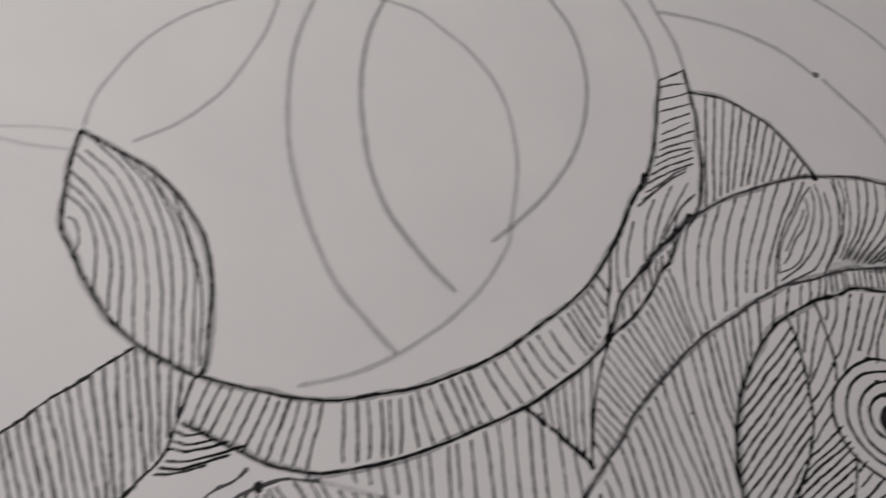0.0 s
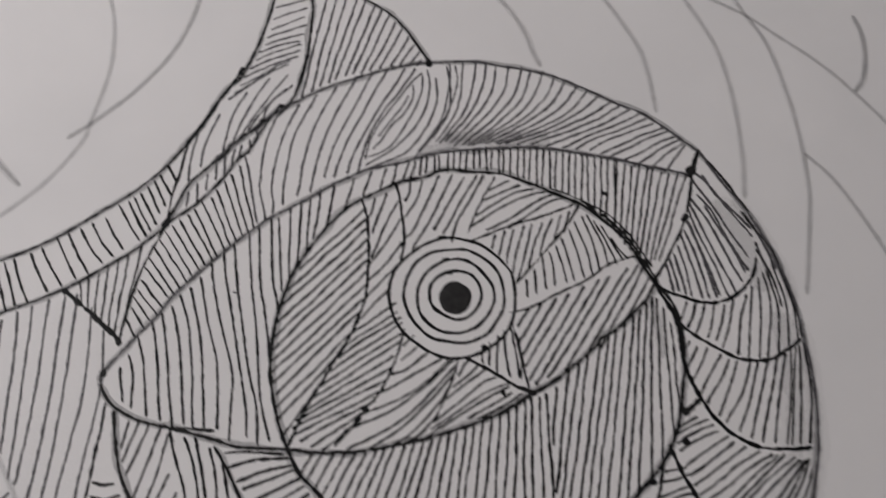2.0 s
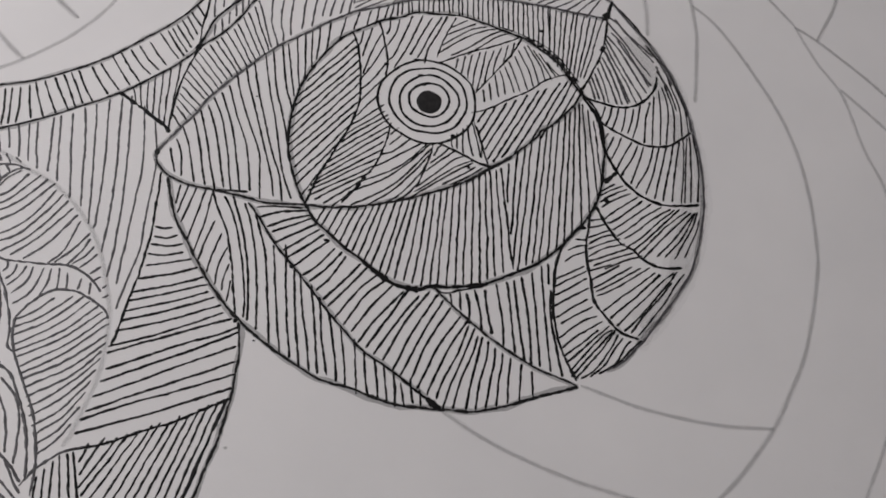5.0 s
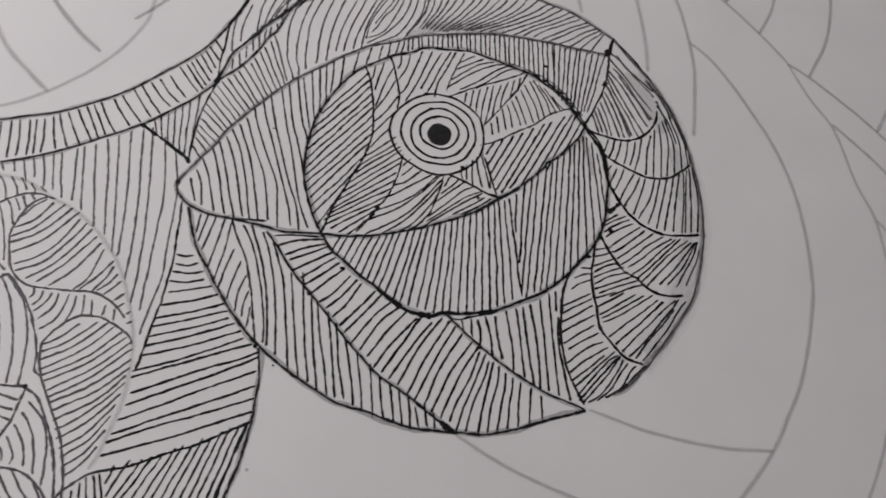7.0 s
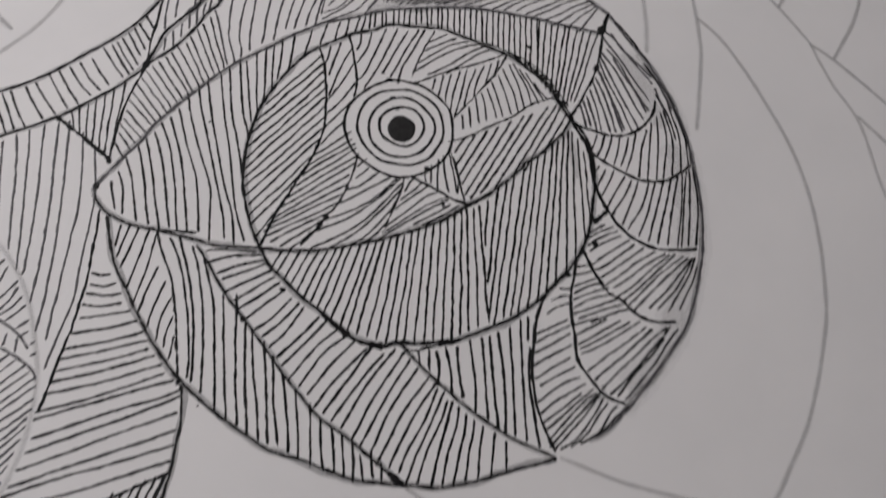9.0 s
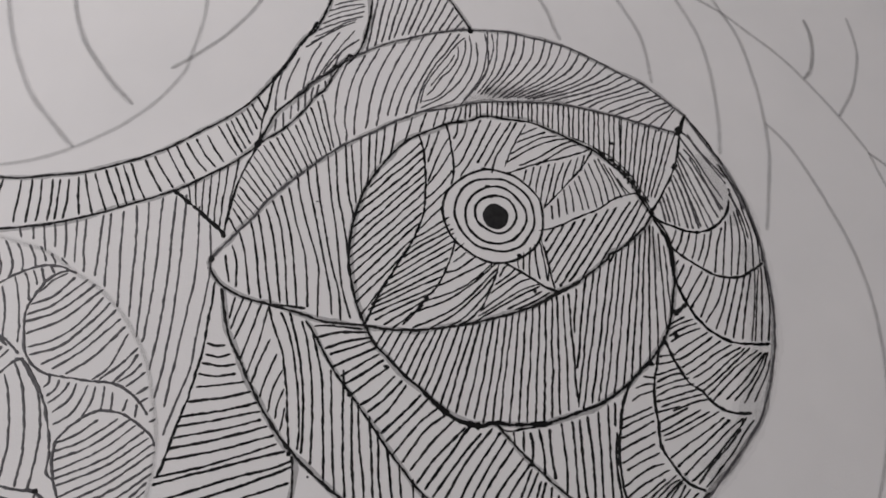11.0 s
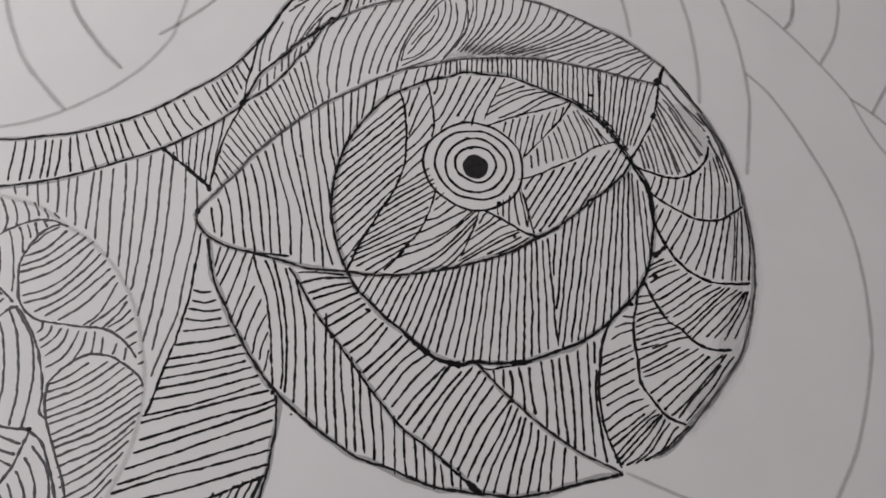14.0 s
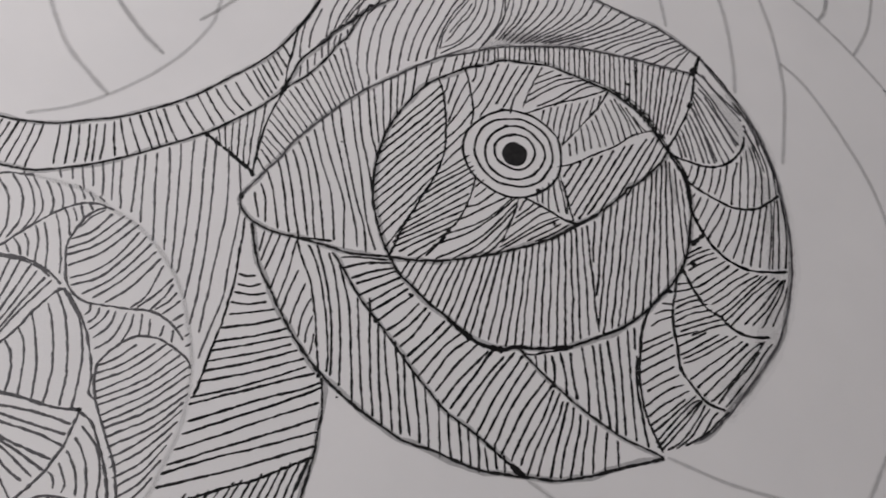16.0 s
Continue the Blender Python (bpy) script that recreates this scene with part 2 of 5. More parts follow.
def hatch(name, n, width, single, *rails):
    """n strokes side by side, each running from the first rail over the others to the last."""
    us = [k / 60.0 for k in range(61)]
    firsts, lasts = [curve(rails[0], u) for u in us], [curve(rails[-1], u) for u in us]
    run = [0.0]
    for k in range(60):
        a0, b0, a1, b1 = firsts[k], lasts[k], firsts[k + 1], lasts[k + 1]
        dx, dy = b0[0] - a0[0] + b1[0] - a1[0], b0[1] - a0[1] + b1[1] - a1[1]
        mx, my = (a1[0] + b1[0] - a0[0] - b0[0]) / 2, (a1[1] + b1[1] - a0[1] - b0[1]) / 2
        run.append(run[-1] + abs(mx * dy - my * dx) / (math.hypot(dx, dy) + 1e-6) + 1e-4)
    verts, faces = [], []
    for k in range(n):
        u = float(np.interp((k + 0.5 + rnd.uniform(-0.1, 0.1)) / n * run[-1], run, us))
        if n == len(rails[0]):
            u = k / (n - 1)
        ends = [curve(r, u) for r in rails]
        a, b = rnd.uniform(-0.35, 0.22), rnd.uniform(-0.35, 0.22)
        first, last = ends[0], ends[-1]
        la = math.hypot(ends[1][0] - first[0], ends[1][1] - first[1]) or 1.0
        lb = math.hypot(ends[-2][0] - last[0], ends[-2][1] - last[1]) or 1.0
        if la < 0.6 and len(rails) == 2:
            continue
        a, b = min(a, la * 0.2), min(b, lb * 0.2)
        ends[0] = (first[0] + (ends[1][0] - first[0]) * a / la, first[1] + (ends[1][1] - first[1]) * a / la)
        q = ends[-2] if len(rails) > 2 else first
        ends[-1] = (last[0] + (q[0] - last[0]) * b / lb, last[1] + (q[1] - last[1]) * b / lb)
        ridge(verts, faces, sampled(ends, 0.32), width * 0.9 * rnd.uniform(0.85, 1.12), 0.00004, 0.34, 0.20, True, rnd.choice((0, 0, 1, 2, 3)), 0.08)
        if single:
            part("ink_stroke", mesh_of("ink_stroke", verts, faces, INK), sheet)
            verts, faces = [], []
    if not single:
        part(name, mesh_of(name, verts, faces, pen_of(name)), sheet, "row of thin black ink hatching strokes", "stuff")


def ring(name, width, centre, rx, ry):
    pts = []
    turn = rnd.uniform(0.9, 1.6)
    for k in range(49):
        a = turn + k / 48 * math.tau * 1.01
        r = 1 + 0.06 * noise.noise((math.cos(a) * 1.3 + rx, math.sin(a) * 1.3, ry)) + 0.02 * noise.noise((math.cos(a) * 3.5 + rx, math.sin(a) * 3.5, ry))
        pts.append((centre[0] + rx * r * math.cos(a), centre[1] + ry * r * math.sin(a)))
    verts, faces = [], []
    ridge(verts, faces, sampled(pts, 0.4), width, 0.00005, 0.3, 0.1)
    part(name, mesh_of(name, verts, faces, INK), sheet, "black ink ring round the pupil")


def blot(name, centre, rx, ry):
    verts, faces = [(centre[0] * MM, centre[1] * MM, 0.00007)], []
    n = 36
    for lift, grow in ((0.000065, 0.8), (0.00002, 1.0)):
        for k in range(n):
            a = k / n * math.tau
            r = grow * (1 + (0.07 if rx > 1.5 else 0.25) * noise.noise((centre[0] + math.cos(a) * 1.6, centre[1] + math.sin(a) * 1.6, rx)))
            verts.append(((centre[0] + rx * r * math.cos(a)) * MM, (centre[1] + ry * r * math.sin(a)) * MM, lift))
    for k in range(n):
        j = (k + 1) % n
        faces.append((0, 1 + k, 1 + j))
        faces.append((1 + k, 1 + n + k, 1 + n + j, 1 + j))
    ma = graphite_of(0.9) if name == "pencil_dot" else graphite_of(0.16) if name == "paper_speck" else SCRIBBLE if name == "pupil" else INK
    part(name, mesh_of(name, verts, faces, ma), sheet, "solid black ink pupil" if name == "pupil" else "")


# points are in millimetres from the middle of the pupil
ink_line("head_outline", .46, 1, [(-34.9, 19.3), (-31.0, 23.7), (-27.8, 27.0), (-23.9, 30.1), (-18.8, 33.2), (-13.4, 35.6), (-8.4, 37.4), (-4.3, 38.3), (2.5, 38.8), (7.7, 38.1), (13.4, 37.2), (18.6, 35.2), (24.7, 32.3), (29.1, 30.2), (34.5, 25.8), (36.4, 24.1)])
ink_line("temple_outline", .42, 1, [(36.4, 24.1), (39.0, 19.8), (42.1, 15.0), (44.5, 10.0), (45.4, 7.0), (46.7, 3.5), (47.6, -2.2), (47.9, -8.0), (47.9, -13.7), (47.3, -18.7), (46.1, -23.6), (45.3, -26.3), (42.9, -31.9), (40.6, -35.1), (37.3, -39.2), (34.2, -42.7), (32.2, -44.9), (28.9, -47.8), (26.2, -49.1)])
ink_line("cheek_outline", .50, 1, [(21.4, -51.7), (17.7, -52.6), (13.1, -53.7), (9.4, -54.8), (5.0, -55.5), (0.2, -55.1), (-3.2, -54.8), (-6.5, -54.5), (-10.4, -53.1), (-14.2, -51.6), (-18.1, -50.4), (-21.0, -48.5), (-24.0, -46.5), (-27.0, -44.2), (-30.3, -41.1), (-32.6, -38.6), (-35.6, -34.2), (-39.0, -27.9), (-41.1, -23.8), (-42.1, -20.2), (-42.8, -16.6)])
ink_line("upper_lid_crease", .48, 1, [(-44.9, -13.5), (-45.1, -12.5), (-44.8, -11.5), (-42.4, -8.1), (-39.4, -4.1), (-36.4, 0.3), (-27.7, 9.4), (-23.2, 12.6), (-17.3, 16.6), (-12.5, 19.2), (-7.2, 20.8), (-3.8, 22.1), (1.7, 23.1), (7.2, 23.7), (12.3, 24.0), (17.9, 23.4), (18.7, 23.2), (23.7, 22.5), (28.8, 21.5), (34.9, 20.3)])
ink_line("iris_outline", .52, 1, [(-20.9, -21.0), (-22.6, -16.7), (-23.8, -10.9), (-23.8, -6.0), (-22.8, -0.1), (-21.2, 4.3), (-18.4, 8.9), (-16.2, 11.9), (-13.2, 14.5), (-8.2, 17.2), (-4.3, 18.5), (-1.3, 19.7), (2.6, 19.5), (7.1, 19.3), (11.5, 17.7), (15.4, 16.0), (18.3, 14.6), (21.1, 12.5), (24.2, 9.3), (27.7, 3.2), (29.8, 0.2), (30.7, -3.4), (30.9, -7.6), (30.2, -12.3), (29.3, -16.3), (27.8, -19.8), (24.7, -24.2), (19.8, -28.9), (16.2, -31.2), (12.7, -32.8), (8.3, -34.5), (4.0, -35.2), (-0.6, -35.2), (-2.7, -35.7), (-5.2, -35.4), (-7.7, -34.2), (-11.5, -30.9), (-14.0, -29.0), (-17.1, -26.0), (-19.3, -23.9), (-20.9, -21.0)])
ink_line("iris_heavy_edge", 1.0, 0, [(-11.5, -31.1), (-9.6, -32.7), (-7.7, -34.3), (-6.0, -35.2), (-4.4, -35.6), (-2.7, -35.7)])
ink_line("iris_heavy_edge", .6, 0, [(-2.7, -35.7), (-0.6, -35.1), (1.9, -35.3), (4.0, -35.2), (7.0, -34.8), (8.5, -34.5)])
ink_line("lower_lid", .50, 1, [(-45.0, -13.2), (-44.6, -14.2), (-42.8, -16.1), (-40.1, -17.6), (-35.9, -18.7), (-32.5, -19.4), (-28.9, -20.4), (-26.6, -20.9), (-20.9, -21.1), (-16.8, -21.4), (-12.1, -21.2), (-7.8, -20.4), (-3.5, -19.3), (1.0, -17.8), (5.9, -15.8), (10.3, -13.1), (13.9, -10.8), (18.8, -6.7), (19.7, -5.3), (21.7, -4.1), (25.9, -0.1), (27.7, 2.8)])
ink_line("lower_lid_shade", .7, 0, [(5.9, -15.9), (8.2, -14.6), (10.3, -13.2), (12.2, -12.0), (14.1, -10.7)])
ink_line("lid_tick", .40, 0, [(-35.7, -18.7), (-33.0, -18.7), (-30.0, -18.9)])
ink_line("brow_band_top", .45, 1, [(-92.2, 1.3), (-89.0, 0.6), (-85.0, -0.2), (-80.5, -0.9), (-75.0, -0.8), (-70.9, 0.1), (-66.7, 1.0), (-62.6, 2.5), (-57.2, 5.1), (-53.0, 7.7), (-48.6, 11.3), (-46.9, 12.5), (-42.4, 16.9), (-38.8, 22.0), (-36.4, 26.7), (-33.9, 31.9), (-32.0, 34.5), (-30.1, 39.9), (-28.8, 46.4), (-27.8, 53.2)])
ink_line("brow_band_top", .65, 0, [(-38.8, 21.8), (-36.4, 26.6), (-33.9, 31.8), (-31.8, 36.0)])
ink_line("brow_band_bottom", .45, 1, [(-93.6, -4.5), (-88.3, -6.9), (-83.0, -9.0), (-79.2, -9.7), (-75.5, -9.6), (-71.6, -8.7), (-67.1, -7.5), (-62.3, -5.6), (-57.5, -3.3), (-51.9, -0.6), (-47.5, 2.3), (-43.5, 5.5), (-40.7, 8.2), (-39.8, 9.6), (-36.1, 12.8), (-32.8, 17.1), (-31.4, 19.6), (-29.6, 21.8), (-28.2, 25.2), (-25.8, 29.8)])
ink_line("brow_strand", .50, 1, [(-39.8, 9.6), (-38.6, 12.8), (-37.5, 15.8), (-34.8, 19.1), (-33.1, 20.8), (-32.3, 22.4), (-30.7, 24.0)])
ink_line("brow_cross", .42, 0, [(-39.8, 9.6), (-40.9, 6.3), (-42.2, 2.2), (-42.9, -1.7), (-43.4, -5.5), (-43.6, -7.5)])
ink_line("brow_tick", .80, 0, [(-51.9, -0.6), (-49.5, -2.5), (-46.2, -5.2), (-43.5, -7.7)])
ink_line("brow_fork", .45, 0, [(-39.8, 9.6), (-39.6, 13.0), (-39.1, 17.6), (-38.4, 22.2)])
ink_line("lens_edge", .48, 0, [(-13.2, 14.5), (-12.4, 11.1), (-11.9, 6.2), (-11.9, 0.8), (-12.5, -2.5), (-14.2, -6.8), (-16.7, -11.4), (-18.8, -15.5), (-20.9, -20.9)])
ink_line("iris_facet", .42, 0, [(-8.4, 17.1), (-7.7, 13.8), (-7.1, 8.8), (-7.4, 5.2)])
ink_line("iris_facet", .36, 0, [(-6.6, -4.7), (-7.5, -8.3), (-9.2, -12.9), (-11.4, -15.9), (-13.5, -18.9), (-15.1, -20.5)])
ink_line("iris_facet", .36, 0, [(0.7, -8.5), (-0.7, -12.8), (-2.6, -17.4)])
ink_line("iris_facet", .52, 0, [(1.4, -8.4), (4.7, -10.2), (7.9, -12.0), (10.6, -13.1)])
ink_line("iris_facet", .42, 0, [(7.7, -3.1), (8.7, -7.6), (9.8, -12.4)])
ink_line("iris_facet", .38, 0, [(2.1, 8.4), (6.8, 10.6), (12.2, 12.6), (17.3, 14.8)])
ink_line("iris_facet", .38, 0, [(8.5, 2.2), (11.5, 6.0), (15.1, 10.2), (17.8, 15.0)])
ink_line("iris_facet", .34, 0, [(5.8, 18.9), (3.5, 14.3), (1.9, 9.6)])
ink_line("iris_post", .42, 0, [(12.0, -13.0), (12.1, -16.9), (12.2, -20.7), (12.4, -26.5), (12.7, -32.0)])
ring("iris_ring", .42, (0.1, 0.4), 3.61, 3.55)
ring("iris_ring", .44, (0.1, 0.2), 5.17, 5.31)
ring("iris_ring", .44, (-0.1, 0.4), 6.83, 6.87)
ring("iris_ring", .44, (-0.1, 0.2), 8.48, 8.63)
ink_line("scale_arc", .55, 0, [(27.7, 2.8), (29.0, 1.9), (31.1, 1.2), (33.8, 0.4), (36.7, 0.5), (39.4, 1.8), (41.7, 4.5), (42.6, 7.4)])
ink_line("scale_arc", .62, 0, [(30.0, -2.4), (32.7, -4.6), (35.9, -6.5), (38.7, -7.6), (42.6, -7.6), (45.3, -6.1), (47.2, -4.5)])
ink_line("scale_arc", .62, 0, [(28.0, 2.2), (30.3, -2.4), (30.8, -8.7), (32.5, -13.2), (34.3, -16.0), (36.8, -18.3), (40.0, -19.5), (43.8, -19.6), (46.4, -19.3)])
ink_line("scale_arc", .95, 0, [(29.9, -15.4), (31.2, -14.5), (32.5, -13.3)])
ink_line("scale_arc", .58, 0, [(27.9, -20.0), (29.3, -23.5), (31.2, -26.9), (33.3, -28.2), (35.3, -30.2), (37.9, -31.4), (41.0, -31.4)])
ink_line("scale_arc", .58, 0, [(28.0, -20.0), (26.7, -22.0), (26.0, -25.1), (25.5, -26.3), (25.1, -30.0), (25.4, -33.6), (25.6, -37.5), (27.5, -40.6), (29.4, -42.9), (32.1, -44.0)])
ink_line("scale_arc", .52, 0, [(24.7, -24.0), (21.7, -27.2), (20.0, -31.1), (19.1, -35.2), (18.7, -38.6), (18.9, -42.8), (19.7, -46.9), (21.3, -50.8)])
ink_line("temple_edge", .50, 0, [(35.6, 23.1), (34.9, 20.9), (33.2, 13.6), (30.0, 7.0), (27.8, 3.5)])
ink_line("temple_edge", .42, 0, [(36.6, 23.8), (40.0, 19.0), (42.6, 14.6)])
ink_line("temple_edge", .42, 1, [(41.5, 14.7), (43.2, 11.6), (45.1, 8.6), (46.1, 4.7)])
ink_line("cheek_line", .40, 1, [(-29.9, -20.9), (-28.0, -23.5), (-26.4, -26.5), (-24.8, -29.1), (-23.9, -30.2), (-20.8, -34.3), (-17.8, -38.4), (-14.4, -42.8), (-11.2, -46.3), (-8.3, -48.3), (-4.5, -51.4), (-2.1, -53.4), (-0.2, -55.0)])
ink_line("cheek_line", 1.15, 0, [(-2.1, -53.4), (-1.2, -54.2), (-0.1, -55.1)])
ink_line("jaw_line", .40, 1, [(-0.6, -35.2), (1.5, -37.4), (5.1, -41.0), (7.9, -43.6), (11.1, -46.1), (14.5, -48.4), (17.9, -50.0), (21.4, -51.6)])
ink_line("jaw_line", .42, 0, [(-0.2, -35.6), (1.5, -36.3), (5.3, -35.5), (8.3, -34.8)])
ink_line("nose_line", .40, 0, [(-35.7, -18.7), (-34.0, -23.4), (-32.7, -27.3), (-32.1, -31.0), (-31.2, -37.3), (-30.6, -41.2)])
ink_line("nose_leaf_edge", .45, 1, [(-30.3, -41.5), (-29.9, -46.5), (-30.4, -50.4), (-30.8, -53.3), (-32.2, -59.2), (-34.6, -66.0), (-36.4, -70.8)])
ink_line("nose_leaf_edge", .42, 0, [(-43.9, -15.7), (-44.2, -21.3), (-44.6, -28.0), (-46.0, -35.1), (-47.0, -39.6), (-48.4, -45.2)])
ink_line("nose_leaf_base", .48, 0, [(-52.6, -60.8), (-47.9, -59.7), (-42.3, -57.9), (-38.3, -56.7), (-33.7, -54.6), (-30.7, -53.2)])
ink_line("nose_leaf_edge", .40, 0, [(-31.1, -53.2), (-32.4, -56.5), (-33.9, -60.3), (-35.4, -64.4), (-36.3, -66.8), (-37.7, -69.9)])
ink_line("petal_edge", .44, 0, [(-84.2, -11.5), (-85.5, -12.6), (-86.9, -15.6), (-87.1, -19.0), (-86.5, -21.7), (-85.1, -23.9), (-83.0, -24.6), (-81.2, -24.1), (-79.1, -22.7), (-77.1, -20.9), (-74.7, -18.6), (-72.3, -16.7), (-69.6, -15.3), (-67.2, -15.0), (-65.1, -15.5), (-64.0, -16.0)])
ink_line("petal_edge", .50, 0, [(-84.1, -11.6), (-81.5, -10.6), (-79.1, -10.6), (-77.0, -10.7)])
ink_line("petal_edge", .44, 0, [(-65.1, -15.5), (-67.4, -16.7), (-69.0, -19.5), (-69.9, -22.1), (-69.7, -24.9), (-68.9, -28.4), (-66.7, -30.9), (-64.2, -31.8), (-60.2, -32.2), (-56.2, -32.5), (-53.7, -33.7), (-52.0, -35.1), (-50.8, -36.7)])
ink_line("petal_edge", .44, 0, [(-62.4, -40.8), (-60.6, -38.6), (-58.3, -36.8), (-56.1, -36.5), (-53.8, -36.9), (-51.7, -38.2), (-50.0, -39.7), (-49.3, -41.1)])
ink_line("petal_edge", .44, 0, [(-62.4, -40.8), (-62.5, -43.4), (-61.7, -46.4), (-60.5, -49.4), (-58.3, -54.4), (-57.3, -57.4), (-56.7, -61.0), (-56.4, -63.8), (-56.7, -66.7)])
ink_line("petal_spiral", .44, 0, [(-87.7, -26.2), (-86.3, -25.4), (-84.1, -24.8), (-80.3, -24.6), (-76.8, -24.6), (-73.8, -25.7), (-71.2, -27.3), (-69.6, -28.9)])
ink_line("petal_spiral", .44, 0, [(-87.6, -26.6), (-84.0, -25.4), (-80.2, -25.0), (-76.7, -25.1), (-73.7, -26.2), (-71.4, -27.8)])
ink_line("petal_spiral", .44, 0, [(-70.0, -29.6), (-68.8, -29.8), (-67.3, -31.8), (-65.7, -34.3), (-64.6, -36.4), (-63.3, -40.5), (-62.9, -42.9), (-62.8, -45.3), (-61.8, -46.3)])
ink_line("flower_spoke", .44, 0, [(-80.9, -43.2), (-78.5, -40.7), (-74.6, -36.3), (-72.5, -33.1), (-70.3, -30.2), (-69.2, -29.6)])
ink_line("flower_spoke", .50, 0, [(-80.5, -45.2), (-76.8, -45.6), (-72.3, -46.1), (-70.0, -46.8), (-66.9, -47.6), (-63.6, -47.8)])
ink_line("flower_spoke", .50, 0, [(-63.6, -47.8), (-64.1, -50.1), (-64.9, -52.9), (-66.8, -56.3), (-68.8, -59.0), (-72.0, -62.1)])
ink_line("flower_spoke", .44, 0, [(-81.3, -46.5), (-78.6, -50.6), (-76.6, -53.5), (-74.0, -57.4), (-72.0, -62.1)])
ink_line("flower_spoke", .44, 0, [(-80.8, -47.2), (-78.3, -50.4), (-76.2, -53.5), (-73.8, -57.4), (-72.0, -61.7)])
ink_line("petal_edge", .44, 0, [(-74.2, -67.7), (-72.5, -65.0), (-70.1, -61.9), (-67.5, -60.0), (-64.7, -59.8), (-62.3, -60.6), (-60.2, -62.2), (-58.1, -64.9)])
ink_line("petal_edge", .44, 0, [(-63.5, -48.1), (-61.8, -49.6), (-60.2, -53.0), (-58.9, -56.7), (-57.9, -61.0), (-57.5, -64.6)])
ink_line("leaf_edge", .50, 1, [(-111.3, 34.3), (-106.7, 32.0), (-102.0, 29.5), (-98.1, 26.4), (-95.2, 22.6), (-93.3, 18.9), (-92.0, 13.6), (-91.7, 8.3), (-91.6, 3.2), (-92.2, 1.1)])
ink_line("leaf_edge", .50, 1, [(-111.3, 34.1), (-111.6, 29.1), (-111.6, 23.4), (-110.8, 19.0), (-109.9, 17.5), (-107.3, 12.9), (-104.1, 8.5), (-100.4, 5.2), (-96.6, 3.0), (-92.2, 1.1)])
ink_line("shoulder_line", .42, 0, [(-117.2, -9.9), (-113.0, -6.5), (-109.5, -3.3), (-105.8, -0.2), (-100.1, 4.6)])
ink_line("shoulder_line", .45, 0, [(-92.7, 1.0), (-93.4, -1.6), (-94.1, -4.3), (-95.1, -8.1), (-97.3, -11.3), (-99.4, -13.9), (-102.0, -17.8)])
ink_line("ladder_edge", .48, 1, [(-23.2, 56.2), (-22.6, 50.2), (-22.4, 44.4), (-22.7, 38.0), (-23.8, 31.8), (-26.1, 27.6)])
ink_line("ladder_edge", .38, 0, [(-27.8, 53.1), (-23.2, 56.0)])
ink_line("shell_edge", .46, 1, [(-23.1, 51.8), (-17.5, 51.3), (-12.6, 48.9), (-8.5, 45.4), (-5.9, 41.4), (-3.9, 38.1)])
ink_line("petal_edge", .44, 0, [(-90.5, -13.6), (-89.1, -12.1), (-87.1, -11.0), (-85.4, -9.5)])
ink_line("petal_edge", .44, 0, [(-90.8, -15.8), (-88.8, -14.4), (-87.0, -13.2), (-84.5, -11.6)])
pencil_line("pencil_arc", .75, 0.24, [(-110.9, 34.7), (-110.3, 39.6), (-108.5, 44.0), (-106.1, 48.8), (-102.9, 52.8), (-99.0, 56.3), (-94.3, 59.3), (-88.4, 62.5)])
pencil_line("pencil_arc", .75, 0.24, [(-87.3, 64.9), (-87.3, 60.5), (-88.0, 56.6), (-88.9, 53.2), (-91.5, 47.0), (-94.4, 41.8), (-99.0, 36.8), (-104.4, 33.2)])
pencil_line("pencil_arc", .95, 0.28, [(-80.4, 65.4), (-82.0, 61.0), (-83.7, 55.0), (-84.5, 48.5), (-84.5, 42.3), (-83.9, 35.2), (-82.3, 28.5), (-80.5, 23.1), (-78.9, 19.5), (-76.4, 14.6), (-72.2, 9.6), (-68.3, 5.5)])
pencil_line("pencil_arc", .95, 0.36, [(-70.1, 66.2), (-71.4, 62.7), (-73.2, 57.3), (-74.1, 51.3), (-74.3, 45.7), (-73.8, 39.6), (-72.5, 32.5), (-70.0, 26.1), (-66.4, 20.9), (-63.8, 17.8), (-62.6, 16.6), (-60.6, 14.6)])
pencil_line("pencil_arc", .80, 0.25, [(-76.8, 64.3), (-71.4, 62.9), (-65.9, 61.3), (-61.0, 57.5), (-58.1, 54.8), (-54.7, 50.3), (-52.5, 44.9), (-51.4, 37.7), (-51.7, 31.6), (-52.7, 25.4), (-53.4, 21.8), (-56.8, 15.9), (-60.5, 11.6), (-63.7, 8.8), (-68.2, 5.5), (-74.3, 2.4), (-80.5, 0.6)])
pencil_line("pencil_arc", .85, 0.34, [(-46.3, 70.1), (-44.4, 66.9), (-41.7, 62.1), (-40.2, 56.8), (-39.7, 50.9), (-40.6, 44.4), (-42.8, 37.9), (-46.8, 31.5), (-51.6, 26.1), (-55.6, 22.5)])
pencil_line("pencil_arc", .95, 0.28, [(-33.5, 73.1), (-32.1, 69.1), (-30.2, 65.1), (-28.3, 59.3), (-27.7, 53.2)])
pencil_line("pencil_arc", .95, 0.28, [(-28.6, 73.9), (-27.3, 69.9), (-26.0, 66.3), (-24.0, 61.4), (-23.0, 56.1)])
pencil_line("pencil_arc", .95, 0.29, [(-26.2, 67.5), (-19.3, 66.9), (-11.3, 65.1), (-4.6, 61.9), (0.0, 58.1)])
pencil_line("pencil_arc", .95, 0.29, [(1.3, 57.6), (3.9, 54.5), (8.1, 49.8), (10.8, 45.1), (12.1, 41.1), (13.2, 38.5)])
